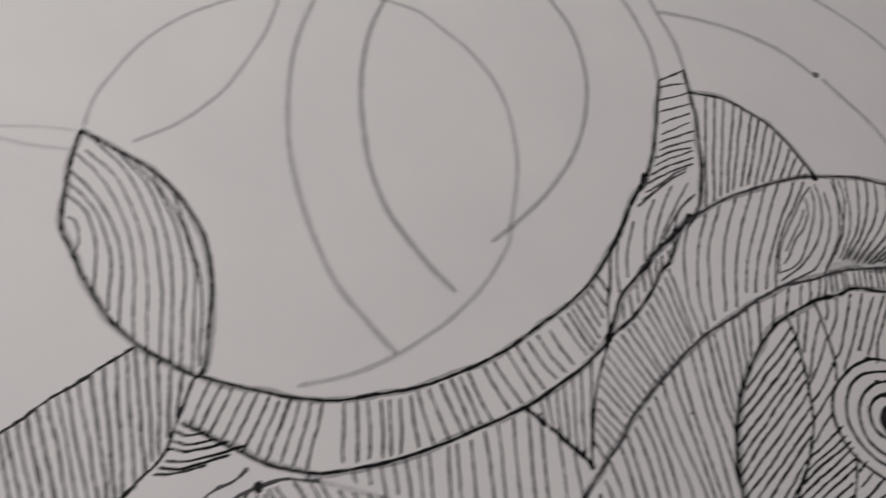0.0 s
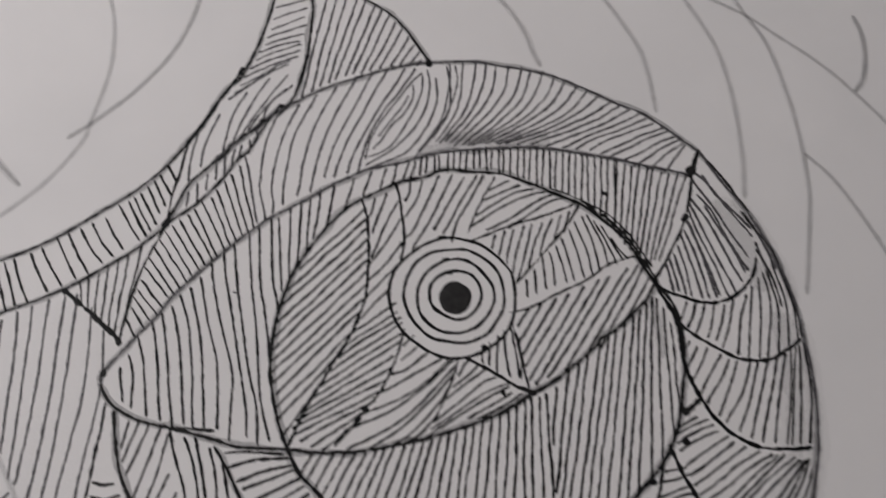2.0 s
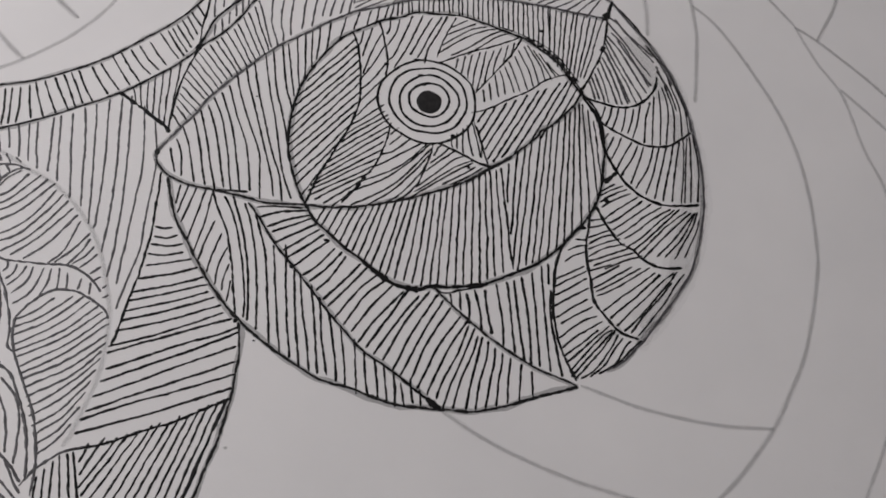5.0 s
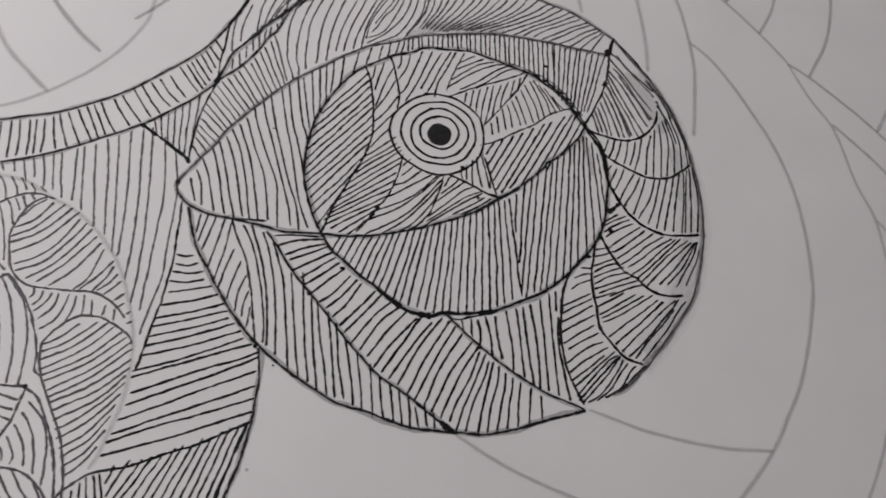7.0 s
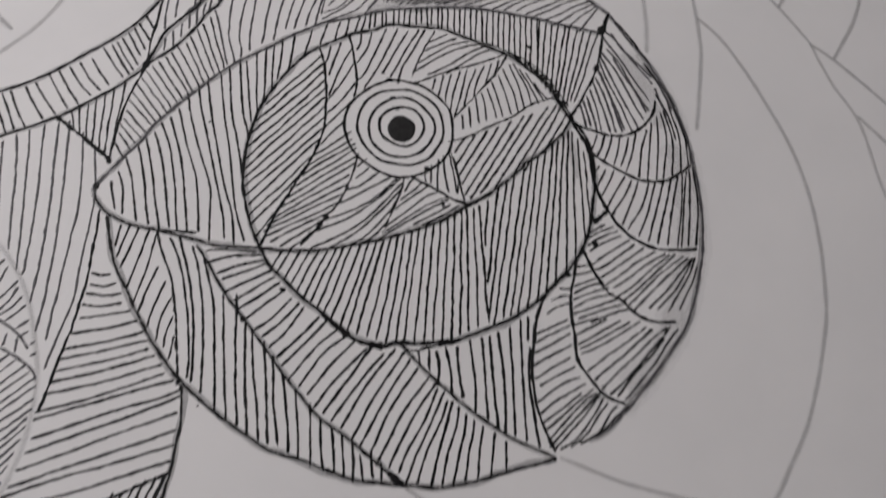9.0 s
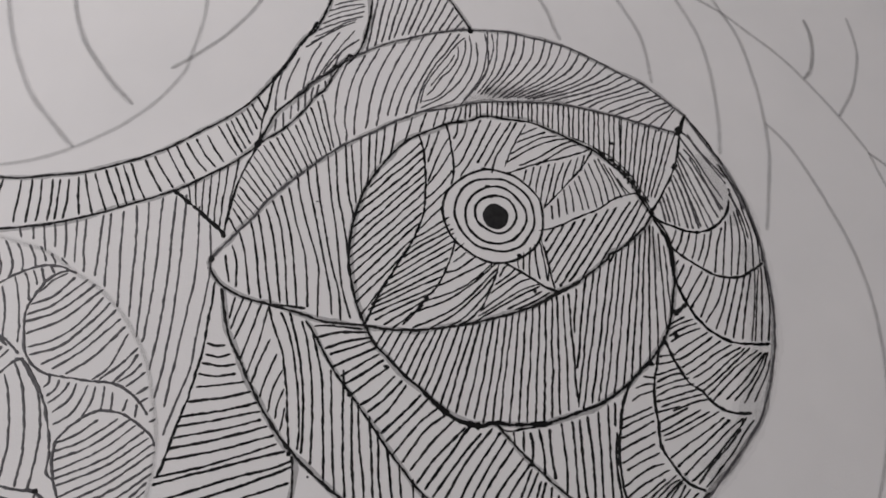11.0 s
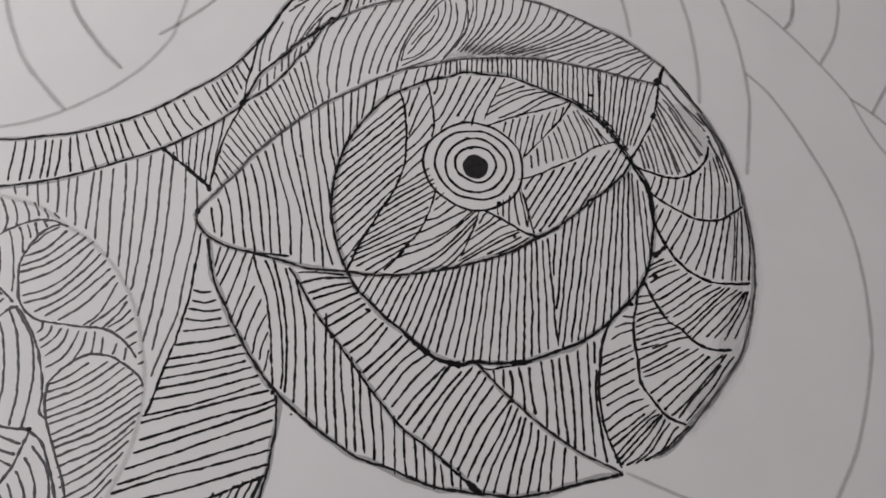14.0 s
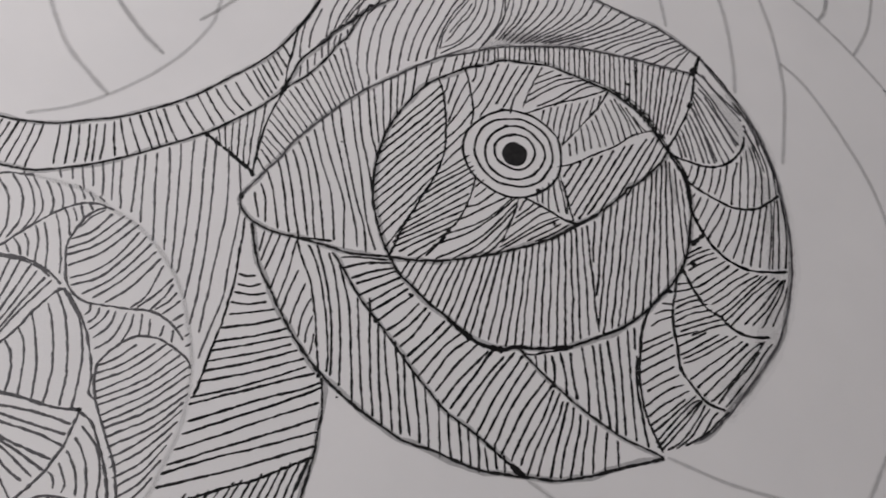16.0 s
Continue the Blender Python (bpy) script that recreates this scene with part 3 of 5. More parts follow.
pencil_line("pencil_arc", .90, 0.25, [(-3.8, 77.7), (1.5, 75.7), (7.2, 72.4), (13.7, 67.0), (18.7, 60.4), (23.4, 53.0), (28.5, 43.7), (29.9, 38.0), (30.5, 31.0)])
pencil_line("pencil_arc", .90, 0.25, [(13.4, 81.3), (18.6, 77.2), (25.9, 70.0), (31.0, 62.9), (36.3, 54.3), (40.7, 45.0), (42.3, 38.1), (42.9, 30.5), (42.9, 23.5), (42.3, 16.8)])
pencil_line("pencil_arc", .85, 0.28, [(39.0, 66.7), (41.3, 62.0), (46.6, 50.8), (49.7, 44.1), (51.6, 34.1), (52.3, 24.7), (52.0, 17.0), (50.5, 8.4), (49.2, 2.0)])
pencil_line("pencil_arc", .75, 0.28, [(34.4, 56.7), (40.8, 53.5), (46.8, 50.2), (52.1, 45.9), (57.3, 41.6), (62.2, 36.2), (68.0, 28.4), (72.6, 21.2)])
pencil_line("pencil_arc", .70, 0.24, [(72.6, 21.2), (75.2, 12.7), (78.7, 4.9), (80.1, -6.9), (82.0, -15.5), (81.5, -27.7), (80.2, -36.0), (77.3, -45.3), (74.2, -52.6), (70.1, -60.5), (65.9, -67.1), (63.3, -71.0), (62.2, -71.2)])
pencil_line("pencil_arc", .70, 0.24, [(77.3, -45.5), (77.0, -52.7), (75.9, -61.1), (74.6, -67.2), (73.5, -71.4)])
pencil_line("pencil_arc", .75, 0.32, [(72.6, 20.7), (76.8, 17.3), (83.3, 10.5), (88.1, 4.6), (93.7, -3.2), (99.6, -10.3)])
pencil_line("pencil_arc", .75, 0.28, [(78.7, 6.3), (86.4, -3.5), (91.1, -12.6), (95.0, -20.7)])
pencil_line("pencil_arc", .70, 0.25, [(82.2, -15.1), (84.9, -20.1), (87.4, -26.5), (89.5, -34.3)])
pencil_line("pencil_arc", .95, 0.40, [(64.7, 51.2), (65.5, 47.7), (65.4, 43.6), (64.2, 38.9), (62.4, 36.3)])
pencil_line("pencil_arc", .80, 0.29, [(74.5, 53.2), (75.1, 48.9), (75.0, 43.1), (72.4, 35.1), (68.2, 28.3)])
pencil_line("pencil_arc", .80, 0.32, [(87.6, 47.4), (87.1, 40.6), (85.3, 33.8), (82.2, 26.2), (76.6, 17.7)])
pencil_line("pencil_arc", .80, 0.29, [(102.7, 48.5), (102.7, 41.3), (101.3, 30.4), (96.6, 17.8), (88.0, 4.8)])
pencil_line("pencil_arc", .80, 0.28, [(52.4, 24.8), (56.3, 20.4), (59.6, 14.2), (62.2, 8.1), (64.4, 2.4), (66.2, -4.4), (67.0, -10.5), (67.1, -17.4), (66.6, -24.2), (65.6, -30.6), (62.7, -39.4), (59.6, -46.6), (56.0, -52.6), (51.9, -58.5), (45.2, -65.6), (39.4, -70.4)])
pencil_line("pencil_arc", .70, 0.27, [(21.9, -51.5), (29.7, -54.6), (36.8, -56.7), (43.9, -58.0), (51.9, -58.5)])
pencil_line("pencil_arc", .70, 0.27, [(0.1, -55.3), (5.8, -59.3), (12.2, -62.8), (19.6, -66.0), (27.0, -68.4), (34.4, -70.2), (41.0, -71.6)])
pencil_line("pencil_arc", .80, 0.19, [(-77.0, -10.7), (-73.1, -11.6), (-69.0, -12.7), (-66.1, -14.6), (-64.1, -16.0), (-60.6, -18.0), (-57.4, -21.0), (-54.9, -24.1), (-53.0, -27.1), (-51.5, -30.6), (-49.6, -37.9), (-49.1, -42.0), (-49.2, -46.1), (-49.8, -50.5), (-51.1, -54.7), (-52.2, -58.1), (-53.3, -60.1)])
pencil_line("pencil_arc", .70, 0.15, [(-122.7, 32.3), (-116.9, 31.3), (-112.0, 31.2)])
pencil_line("pencil_arc", .60, 0.13, [(-123.0, 33.5), (-116.5, 34.2), (-111.5, 34.1)])
hatch("brow_band_hatching", 11, .34, 0,
      [(-91.6, 0.9), (-88.5, 0.2), (-85.6, -0.4), (-82.3, -1.0), (-76.8, -1.2)],
      [(-93.2, -4.4), (-90.6, -5.6), (-88.0, -6.8), (-84.6, -8.2), (-78.0, -9.5)])
strokes("brow_band_hatching", .37,
        [(-74.7, -1.1), (-74.6, -4.6), (-74.5, -8.5)],
        [(-73.2, -0.8), (-72.9, -4.5), (-72.8, -8.4)],
        [(-71.8, -0.7), (-71.4, -4.4), (-71.4, -8.0)],
        [(-70.3, -0.5), (-69.9, -4.3), (-69.8, -7.8)],
        [(-69.2, -0.4), (-68.9, -4.2), (-68.8, -7.5)],
        [(-67.9, -0.2), (-67.6, -3.7), (-67.6, -7.2)],
        [(-66.6, 0.3), (-66.1, -3.3), (-65.4, -6.3)],
        [(-65.7, 0.9), (-64.8, -2.4), (-63.5, -5.9)],
        [(-64.3, 1.3), (-63.1, -1.9), (-61.6, -5.2)],
        [(-62.8, 2.0), (-61.3, -1.4), (-59.8, -4.5)],
        [(-61.4, 2.7), (-60.0, -0.6), (-58.7, -3.9)],
        [(-60.3, 3.1), (-59.0, 0.2), (-57.7, -3.1)],
        [(-59.2, 3.6), (-57.7, 0.3), (-56.2, -2.5)],
        [(-57.1, 4.5), (-55.6, 1.6), (-53.9, -1.1)],
        [(-55.8, 5.3), (-54.1, 2.5), (-52.2, -0.2)],
        [(-54.1, 6.9), (-52.3, 3.7), (-50.6, 0.9)],
        [(-52.7, 7.6), (-51.0, 4.6), (-49.1, 1.8)],
        [(-51.2, 8.4), (-49.4, 5.5), (-47.5, 3.3)],
        [(-49.8, 9.3), (-48.1, 6.5), (-46.1, 4.3)],
        [(-48.1, 10.1), (-46.6, 7.7), (-45.0, 5.4)],
        [(-46.6, 12.2), (-44.9, 9.4), (-43.1, 6.8)],
        [(-45.4, 12.8), (-43.9, 10.2), (-42.2, 7.5)],
        [(-44.7, 13.4), (-43.3, 10.8), (-41.7, 8.3)],
        [(-44.0, 14.2), (-42.5, 11.7), (-41.1, 9.3)],
        [(-43.2, 15.2), (-42.0, 13.2), (-40.9, 11.0)],
        [(-42.4, 16.2), (-41.3, 14.2), (-40.3, 12.2)],
        [(-41.7, 17.2), (-40.7, 15.5), (-39.7, 13.9)],
        [(-40.9, 18.8), (-40.1, 17.5), (-39.3, 16.1)])
hatch("brow_triangle_hatching", 7, .30, 0,
      [(-50.6, -0.3), (-48.3, 1.4), (-45.9, 3.7), (-43.5, 5.5), (-41.9, 7.0)],
      [(-49.6, -2.4), (-47.8, -3.8), (-45.7, -5.6), (-44.0, -7.0), (-43.4, -7.5)])
hatch("brow_cross_hatching", 20, .32, 0,
      [(-43.2, -5.2), (-42.6, -1.7), (-42.0, 1.8), (-41.0, 5.8), (-39.4, 9.1), (-37.2, 11.1), (-34.5, 13.8), (-32.3, 16.7), (-30.3, 20.3)],
      [(-42.0, -7.2), (-40.2, -4.9), (-38.6, -2.1), (-36.9, -0.0), (-34.8, 2.4), (-33.1, 4.2), (-30.9, 6.4), (-29.1, 8.3), (-27.5, 9.7)])
hatch("eyelid_hatching", 43, .34, 1,
      [(-7.2, 20.3), (-3.8, 21.9), (1.7, 23.1), (7.2, 23.7), (12.3, 23.8), (17.8, 23.3), (23.4, 22.7), (23.7, 22.3), (28.8, 21.2), (34.5, 20.2)],
      [(-8.3, 17.5), (-4.0, 18.8), (1.6, 19.9), (7.1, 19.5), (12.0, 17.8), (17.4, 15.6), (22.5, 10.9), (22.6, 10.9), (25.7, 6.7), (29.2, 6.2)])
strokes("eye_white_hatching", .37,
        [(-42.1, -9.3), (-41.2, -11.9), (-40.9, -14.4), (-40.8, -16.3)],
        [(-42.9, -11.0), (-42.6, -12.8), (-41.9, -15.6)],
        [(-41.2, -6.8), (-40.1, -10.0), (-39.4, -13.5), (-38.7, -17.4)],
        [(-39.7, -4.9), (-38.4, -9.8), (-37.7, -14.1), (-37.0, -17.9)],
        [(-38.6, -3.5), (-37.2, -9.0), (-36.3, -14.0), (-35.3, -18.8)],
        [(-37.5, -2.4), (-35.9, -7.3), (-34.9, -13.1), (-34.0, -18.3)],
        [(-36.6, -0.8), (-35.1, -4.6), (-34.0, -10.1), (-32.8, -18.6)],
        [(-35.4, 0.3), (-33.2, -7.1), (-32.1, -13.6), (-31.4, -19.1)],
        [(-34.2, 1.8), (-32.6, -4.4), (-30.7, -10.5), (-29.8, -18.8)],
        [(-33.0, 3.9), (-32.4, 0.8), (-30.6, -5.3), (-28.7, -11.1), (-28.4, -14.6), (-28.1, -20.2)],
        [(-31.5, 5.5), (-30.8, 1.6), (-29.4, -4.0), (-27.8, -10.6), (-26.5, -15.9), (-26.0, -19.7)],
        [(-30.2, 6.9), (-29.4, 1.8), (-27.8, -5.8), (-26.3, -11.9), (-25.2, -15.8), (-24.6, -20.6)],
        [(-28.4, 8.5), (-27.5, 2.0), (-26.1, -5.6), (-24.8, -14.7), (-23.1, -20.1)],
        [(-27.1, 9.5), (-26.3, 1.9), (-25.5, -2.1), (-24.6, -6.2), (-23.9, -9.8)],
        [(-25.6, 10.9), (-24.7, 2.3), (-23.9, -1.1), (-23.6, -2.7)])
strokes("eye_white_hatching", .36,
        [(-24.6, 11.1), (-24.0, 6.0), (-23.3, -0.0)],
        [(-23.0, 12.7), (-22.8, 8.0), (-22.5, 1.9)],
        [(-21.6, 13.4), (-21.5, 8.6), (-21.6, 3.6)],
        [(-20.3, 14.3), (-20.5, 10.2), (-20.4, 6.2)],
        [(-19.1, 15.8), (-19.2, 11.5), (-19.7, 7.9)],
        [(-17.1, 16.4), (-17.6, 12.4), (-18.1, 9.1)])
hatch("eye_white_hatching", 4, .35, 0,
      [(-14.4, 18.0), (-12.0, 19.0), (-9.8, 19.8), (-8.2, 20.3)],
      [(-15.6, 12.6), (-13.0, 15.0), (-10.8, 16.1), (-9.1, 16.9)])
strokes("jaw_hatching", .40,
        [(-33.7, -19.8), (-32.0, -23.7), (-30.5, -30.2), (-29.7, -37.0), (-29.7, -40.7)],
        [(-32.4, -19.8), (-31.0, -24.1), (-29.6, -30.6), (-29.1, -36.9), (-29.1, -41.2)],
        [(-30.4, -21.0), (-29.0, -26.1), (-28.1, -32.5), (-27.8, -38.3), (-27.7, -42.7)],
        [(-28.6, -22.9), (-26.9, -29.5), (-26.2, -36.8), (-25.6, -44.9)],
        [(-25.6, -28.4), (-25.0, -35.8), (-24.6, -41.4), (-24.0, -46.4)],
        [(-23.7, -28.3), (-23.4, -35.7), (-23.1, -41.4), (-22.5, -47.1)],
        [(-22.3, -32.5), (-21.9, -39.5), (-21.5, -45.0), (-21.1, -48.4)],
        [(-21.3, -33.2), (-20.7, -40.4), (-20.0, -45.0), (-19.6, -49.2)],
        [(-19.5, -35.1), (-19.0, -41.2), (-18.6, -45.8), (-18.3, -49.6)],
        [(-18.2, -37.2), (-17.9, -43.0), (-17.4, -46.7), (-17.0, -49.8)],
        [(-16.8, -39.7), (-16.1, -44.8), (-15.7, -48.0), (-15.5, -50.8)],
        [(-15.0, -42.0), (-14.5, -46.6), (-14.2, -51.5)],
        [(-12.8, -44.0), (-12.7, -48.3), (-12.5, -52.7)],
        [(-11.4, -46.0), (-11.2, -50.1), (-10.8, -53.3)],
        [(-9.8, -47.1), (-9.5, -50.9), (-9.4, -53.5)],
        [(-8.4, -48.2), (-8.2, -51.7), (-8.0, -53.9)],
        [(-7.0, -49.0), (-6.8, -52.1), (-6.8, -54.7)],
        [(-5.9, -51.0), (-5.6, -53.4), (-5.4, -54.8)],
        [(-4.4, -50.5), (-4.3, -52.9), (-4.1, -54.2)],
        [(-3.1, -52.0), (-3.0, -53.3), (-3.0, -54.6)])
strokes("nose_hatching", .36,
        [(-40.7, -17.9), (-41.0, -19.9), (-41.2, -21.5)],
        [(-39.4, -17.9), (-40.2, -20.6), (-40.8, -23.1)],
        [(-38.2, -18.2), (-39.1, -21.5), (-40.2, -24.7)],
        [(-36.7, -18.7), (-37.7, -22.8), (-38.5, -25.9), (-39.0, -27.7)],
        [(-35.6, -19.2), (-36.5, -24.7), (-37.8, -29.8)],
        [(-34.9, -24.3), (-36.2, -28.1), (-37.0, -31.3)],
        [(-33.7, -26.5), (-35.0, -30.3), (-35.6, -33.3)],
        [(-32.7, -28.9), (-33.9, -31.9), (-34.3, -35.4)],
        [(-32.2, -31.8), (-33.0, -34.1), (-33.2, -36.3)],
        [(-31.9, -34.6), (-32.1, -36.6), (-32.3, -38.1)])
strokes("jowl_hatching", .46,
        [(2.2, -36.4), (2.4, -37.4), (2.5, -38.7)],
        [(3.8, -36.1), (3.8, -37.7), (3.9, -39.3)],
        [(4.8, -36.3), (5.2, -38.4), (4.9, -41.5)],
        [(6.2, -35.7), (6.8, -39.3), (6.9, -42.6)],
        [(7.8, -35.6), (8.0, -39.3), (8.5, -43.2)],
        [(9.8, -34.6), (10.3, -40.2), (10.2, -45.2)],
        [(11.5, -34.2), (11.8, -40.9), (12.0, -46.3)],
        [(12.7, -33.9), (12.9, -40.1), (13.4, -47.6)],
        [(14.0, -33.3), (14.5, -40.1), (14.4, -48.2)],
        [(15.8, -32.5), (15.8, -40.0), (15.7, -48.5)],
        [(17.4, -31.3), (17.3, -40.0), (17.3, -49.3)],
        [(18.6, -30.9), (18.5, -32.7), (18.4, -34.7)],
        [(18.6, -35.6), (18.2, -41.0), (18.6, -45.7), (19.1, -50.1)])
hatch("chin_hatching", 14, .36, 0,
      [(-50.7, -60.1), (-47.3, -59.0), (-44.1, -58.1), (-41.0, -57.2), (-37.8, -56.1), (-34.6, -54.8), (-31.5, -53.5), (-31.8, -56.9), (-33.1, -59.9)],
      [(-50.9, -61.7), (-50.6, -64.5), (-49.7, -67.2), (-47.1, -68.8), (-43.9, -69.6), (-40.8, -70.3), (-37.3, -69.9), (-36.2, -68.0), (-35.3, -66.4)])
strokes("flower_fan_hatching", .38,
        [(-80.4, -25.6), (-81.1, -30.4), (-81.9, -35.5), (-82.5, -39.6)],
        [(-79.2, -25.3), (-80.0, -29.6), (-81.0, -34.0), (-81.9, -39.9)],
        [(-77.6, -25.2), (-78.8, -31.0), (-80.7, -38.1)],
        [(-76.1, -25.2), (-77.6, -30.9), (-80.1, -38.3)],
        [(-74.5, -26.0), (-76.3, -30.8), (-79.2, -38.4)],
        [(-73.4, -26.9), (-75.5, -31.8), (-78.2, -37.3), (-79.5, -39.8)],
        [(-72.1, -27.9), (-74.8, -32.4), (-77.7, -37.9)],
        [(-71.1, -28.3), (-74.1, -32.7), (-77.4, -38.1)])
strokes("flower_fan_hatching", .40,
        [(-79.8, -46.2), (-75.5, -47.4), (-69.3, -48.4), (-64.4, -49.9)],
        [(-80.3, -46.7), (-75.3, -48.3), (-70.2, -49.9), (-64.9, -51.4)],
        [(-79.8, -47.5), (-74.2, -49.7), (-68.8, -51.3), (-65.1, -52.9)],
        [(-79.1, -48.7), (-74.7, -51.4), (-69.9, -53.5), (-66.2, -54.9)],
        [(-78.3, -49.8), (-73.6, -52.3), (-67.0, -56.3)],
        [(-76.9, -50.9), (-72.5, -53.8), (-68.3, -57.3)],
        [(-75.1, -52.4), (-72.4, -55.7), (-69.5, -57.9)],
        [(-77.7, -51.0), (-74.7, -54.2), (-72.7, -57.2), (-70.5, -60.4)])
hatch("petal_hatching", 10, .38, 0,
      [(-72.5, -65.1), (-71.3, -63.4), (-69.7, -61.7), (-67.7, -60.2), (-64.7, -60.0), (-62.3, -60.8), (-60.2, -62.2), (-58.7, -64.1)],
      [(-71.0, -67.3), (-68.5, -66.5), (-66.9, -65.4), (-64.8, -64.2), (-62.7, -63.4), (-60.8, -63.4), (-59.3, -64.1), (-58.3, -65.3)],
      [(-69.8, -69.9), (-65.8, -69.9), (-62.9, -69.2), (-60.4, -68.4), (-58.6, -67.6), (-58.2, -66.9), (-58.1, -66.1), (-58.1, -65.5)])
hatch("flower_arc_hatching", 8, .36, 0,
      [(-83.0, -50.1), (-82.1, -54.2), (-80.6, -57.8), (-79.2, -60.6), (-77.3, -63.3)],
      [(-80.9, -50.1), (-78.7, -53.6), (-76.9, -57.2), (-75.2, -60.0), (-74.0, -62.8)],
      [(-79.8, -49.1), (-77.1, -52.8), (-75.3, -56.0), (-73.7, -59.2), (-72.4, -61.7)])
hatch("shoulder_hatching", 20, .42, 0,
      [(-115.8, -8.9), (-112.3, -6.0), (-109.5, -3.3), (-105.8, -0.2), (-101.9, 3.1), (-100.1, 4.3), (-96.5, 2.5), (-93.1, 0.7)],
      [(-111.3, -19.6), (-107.7, -17.9), (-104.4, -17.0), (-100.7, -16.1), (-98.6, -13.5), (-96.8, -10.4), (-95.2, -7.7), (-93.7, -1.9)])
hatch("collar_hatching", 6, .38, 0,
      [(-94.0, -5.0), (-94.4, -7.0), (-95.0, -9.0), (-96.4, -11.1)],
      [(-92.9, -5.5), (-92.2, -7.2), (-92.0, -8.9), (-94.3, -11.0)],
      [(-91.1, -5.2), (-88.8, -6.3), (-86.1, -6.9), (-91.5, -10.2)])
hatch("shell_hatching", 14, .38, 0,
      [(-20.8, 51.3), (-16.3, 50.9), (-12.0, 48.3), (-8.6, 45.0), (-6.0, 41.0), (-4.6, 38.0)],
      [(-23.5, 30.2), (-19.7, 33.6), (-16.0, 35.2), (-12.0, 36.6), (-8.0, 37.5), (-5.0, 37.6)])
blot("pupil", (0.1, -0.1), 2.19, 2.37)
blot("ink_blot", (34.7, 21.0), 0.77, 0.90)
blot("ink_blot", (-39.9, 9.5), 0.56, 0.68)
blot("ink_blot", (-43.6, -7.8), 0.44, 0.41)
blot("ink_blot", (-44.9, -11.9), 0.43, 0.60)
blot("ink_blot", (27.8, 3.4), 0.52, 0.58)
blot("ink_blot", (10.3, -13.0), 0.67, 0.41)
blot("ink_blot", (-11.4, -15.7), 0.45, 0.40)
blot("ink_blot", (-17.3, -27.4), 0.52, 0.28)
blot("ink_blot", (25.2, -24.2), 0.57, 0.39)
blot("ink_blot", (29.9, -19.0), 0.49, 0.51)
blot("ink_blot", (-22.6, -32.1), 0.42, 0.27)
blot("ink_blot", (33.2, 13.4), 0.54, 0.49)
blot("ink_blot", (4.0, -7.0), 0.48, 0.43)
blot("ink_blot", (6.4, -13.1), 0.28, 0.41)
blot("ink_blot", (-4.1, 38.1), 0.54, 0.68)
blot("ink_blot", (-28.2, 26.7), 0.50, 0.50)
blot("ink_blot", (-25.7, 29.4), 0.51, 0.38)
blot("ink_blot", (40.8, -31.4), 0.57, 0.29)
blot("ink_blot", (-30.8, -41.2), 0.32, 0.42)
blot("ink_blot", (-63.8, -47.8), 0.44, 0.39)
blot("ink_blot", (-84.1, -11.6), 0.56, 0.69)
blot("ink_blot", (-81.7, -44.5), 1.22, 1.77)
blot("ink_blot", (-0.5, -54.8), 0.64, 0.38)
blot("pencil_dot", (0.3, 58.2), 0.66, 0.58)
hatch("flower_arc_hatching", 8, .36, 0,
      [(-88.4, -26.2), (-87.9, -28.6), (-86.8, -31.6), (-86.2, -34.6), (-85.2, -37.0)],
      [(-84.2, -26.2), (-84.0, -28.3), (-83.9, -31.4), (-84.1, -34.0), (-83.8, -36.9)],
      [(-81.6, -27.6), (-81.7, -29.9), (-82.3, -32.4), (-82.4, -36.0), (-82.5, -38.5)])
pencil_line("graphite_smudge", 2.4, 0.12, [(47.2, -1.7), (47.8, -8.0), (47.8, -13.6), (47.3, -18.7), (46.0, -23.6), (44.1, -29.1), (41.5, -34.1), (38.3, -38.3), (34.7, -42.2), (31.7, -45.3)])
pencil_line("graphite_smudge", 2.0, 0.14, [(40.7, 16.7), (44.1, 11.1), (46.3, 5.1), (47.2, 0.5)])
ink_line("iris_facet", .38, 0, [(7.5, -2.1), (10.6, -1.1), (14.6, 1.2), (18.6, 3.4), (21.7, 5.6), (25.0, 6.9), (26.7, 6.2)])
hatch("iris_lens_hatching", 13, .38, 1,
      [(-16.9, 8.9), (-21.2, 3.1), (-22.8, 0.0), (-23.8, -4.7), (-23.9, -8.4), (-23.8, -10.9), (-23.2, -13.9), (-22.6, -16.7), (-21.9, -18.8), (-21.2, -20.2)],
      [(-13.1, 13.6), (-12.6, 13.0), (-12.2, 11.7), (-11.9, 8.4), (-11.9, 5.3), (-11.9, 2.2), (-12.6, -2.2), (-14.1, -6.6), (-16.9, -12.0), (-19.4, -16.5)])
hatch("iris_hatching", 13, .37, 1,
      [(-13.6, -5.2), (-14.7, -7.6), (-16.7, -11.5), (-18.8, -15.4), (-20.4, -19.2), (-17.6, -20.9), (-15.0, -20.9)],
      [(-8.0, -0.6), (-7.4, -2.4), (-6.8, -4.2), (-7.5, -7.4), (-9.3, -13.0), (-11.2, -16.0), (-12.4, -17.8)])
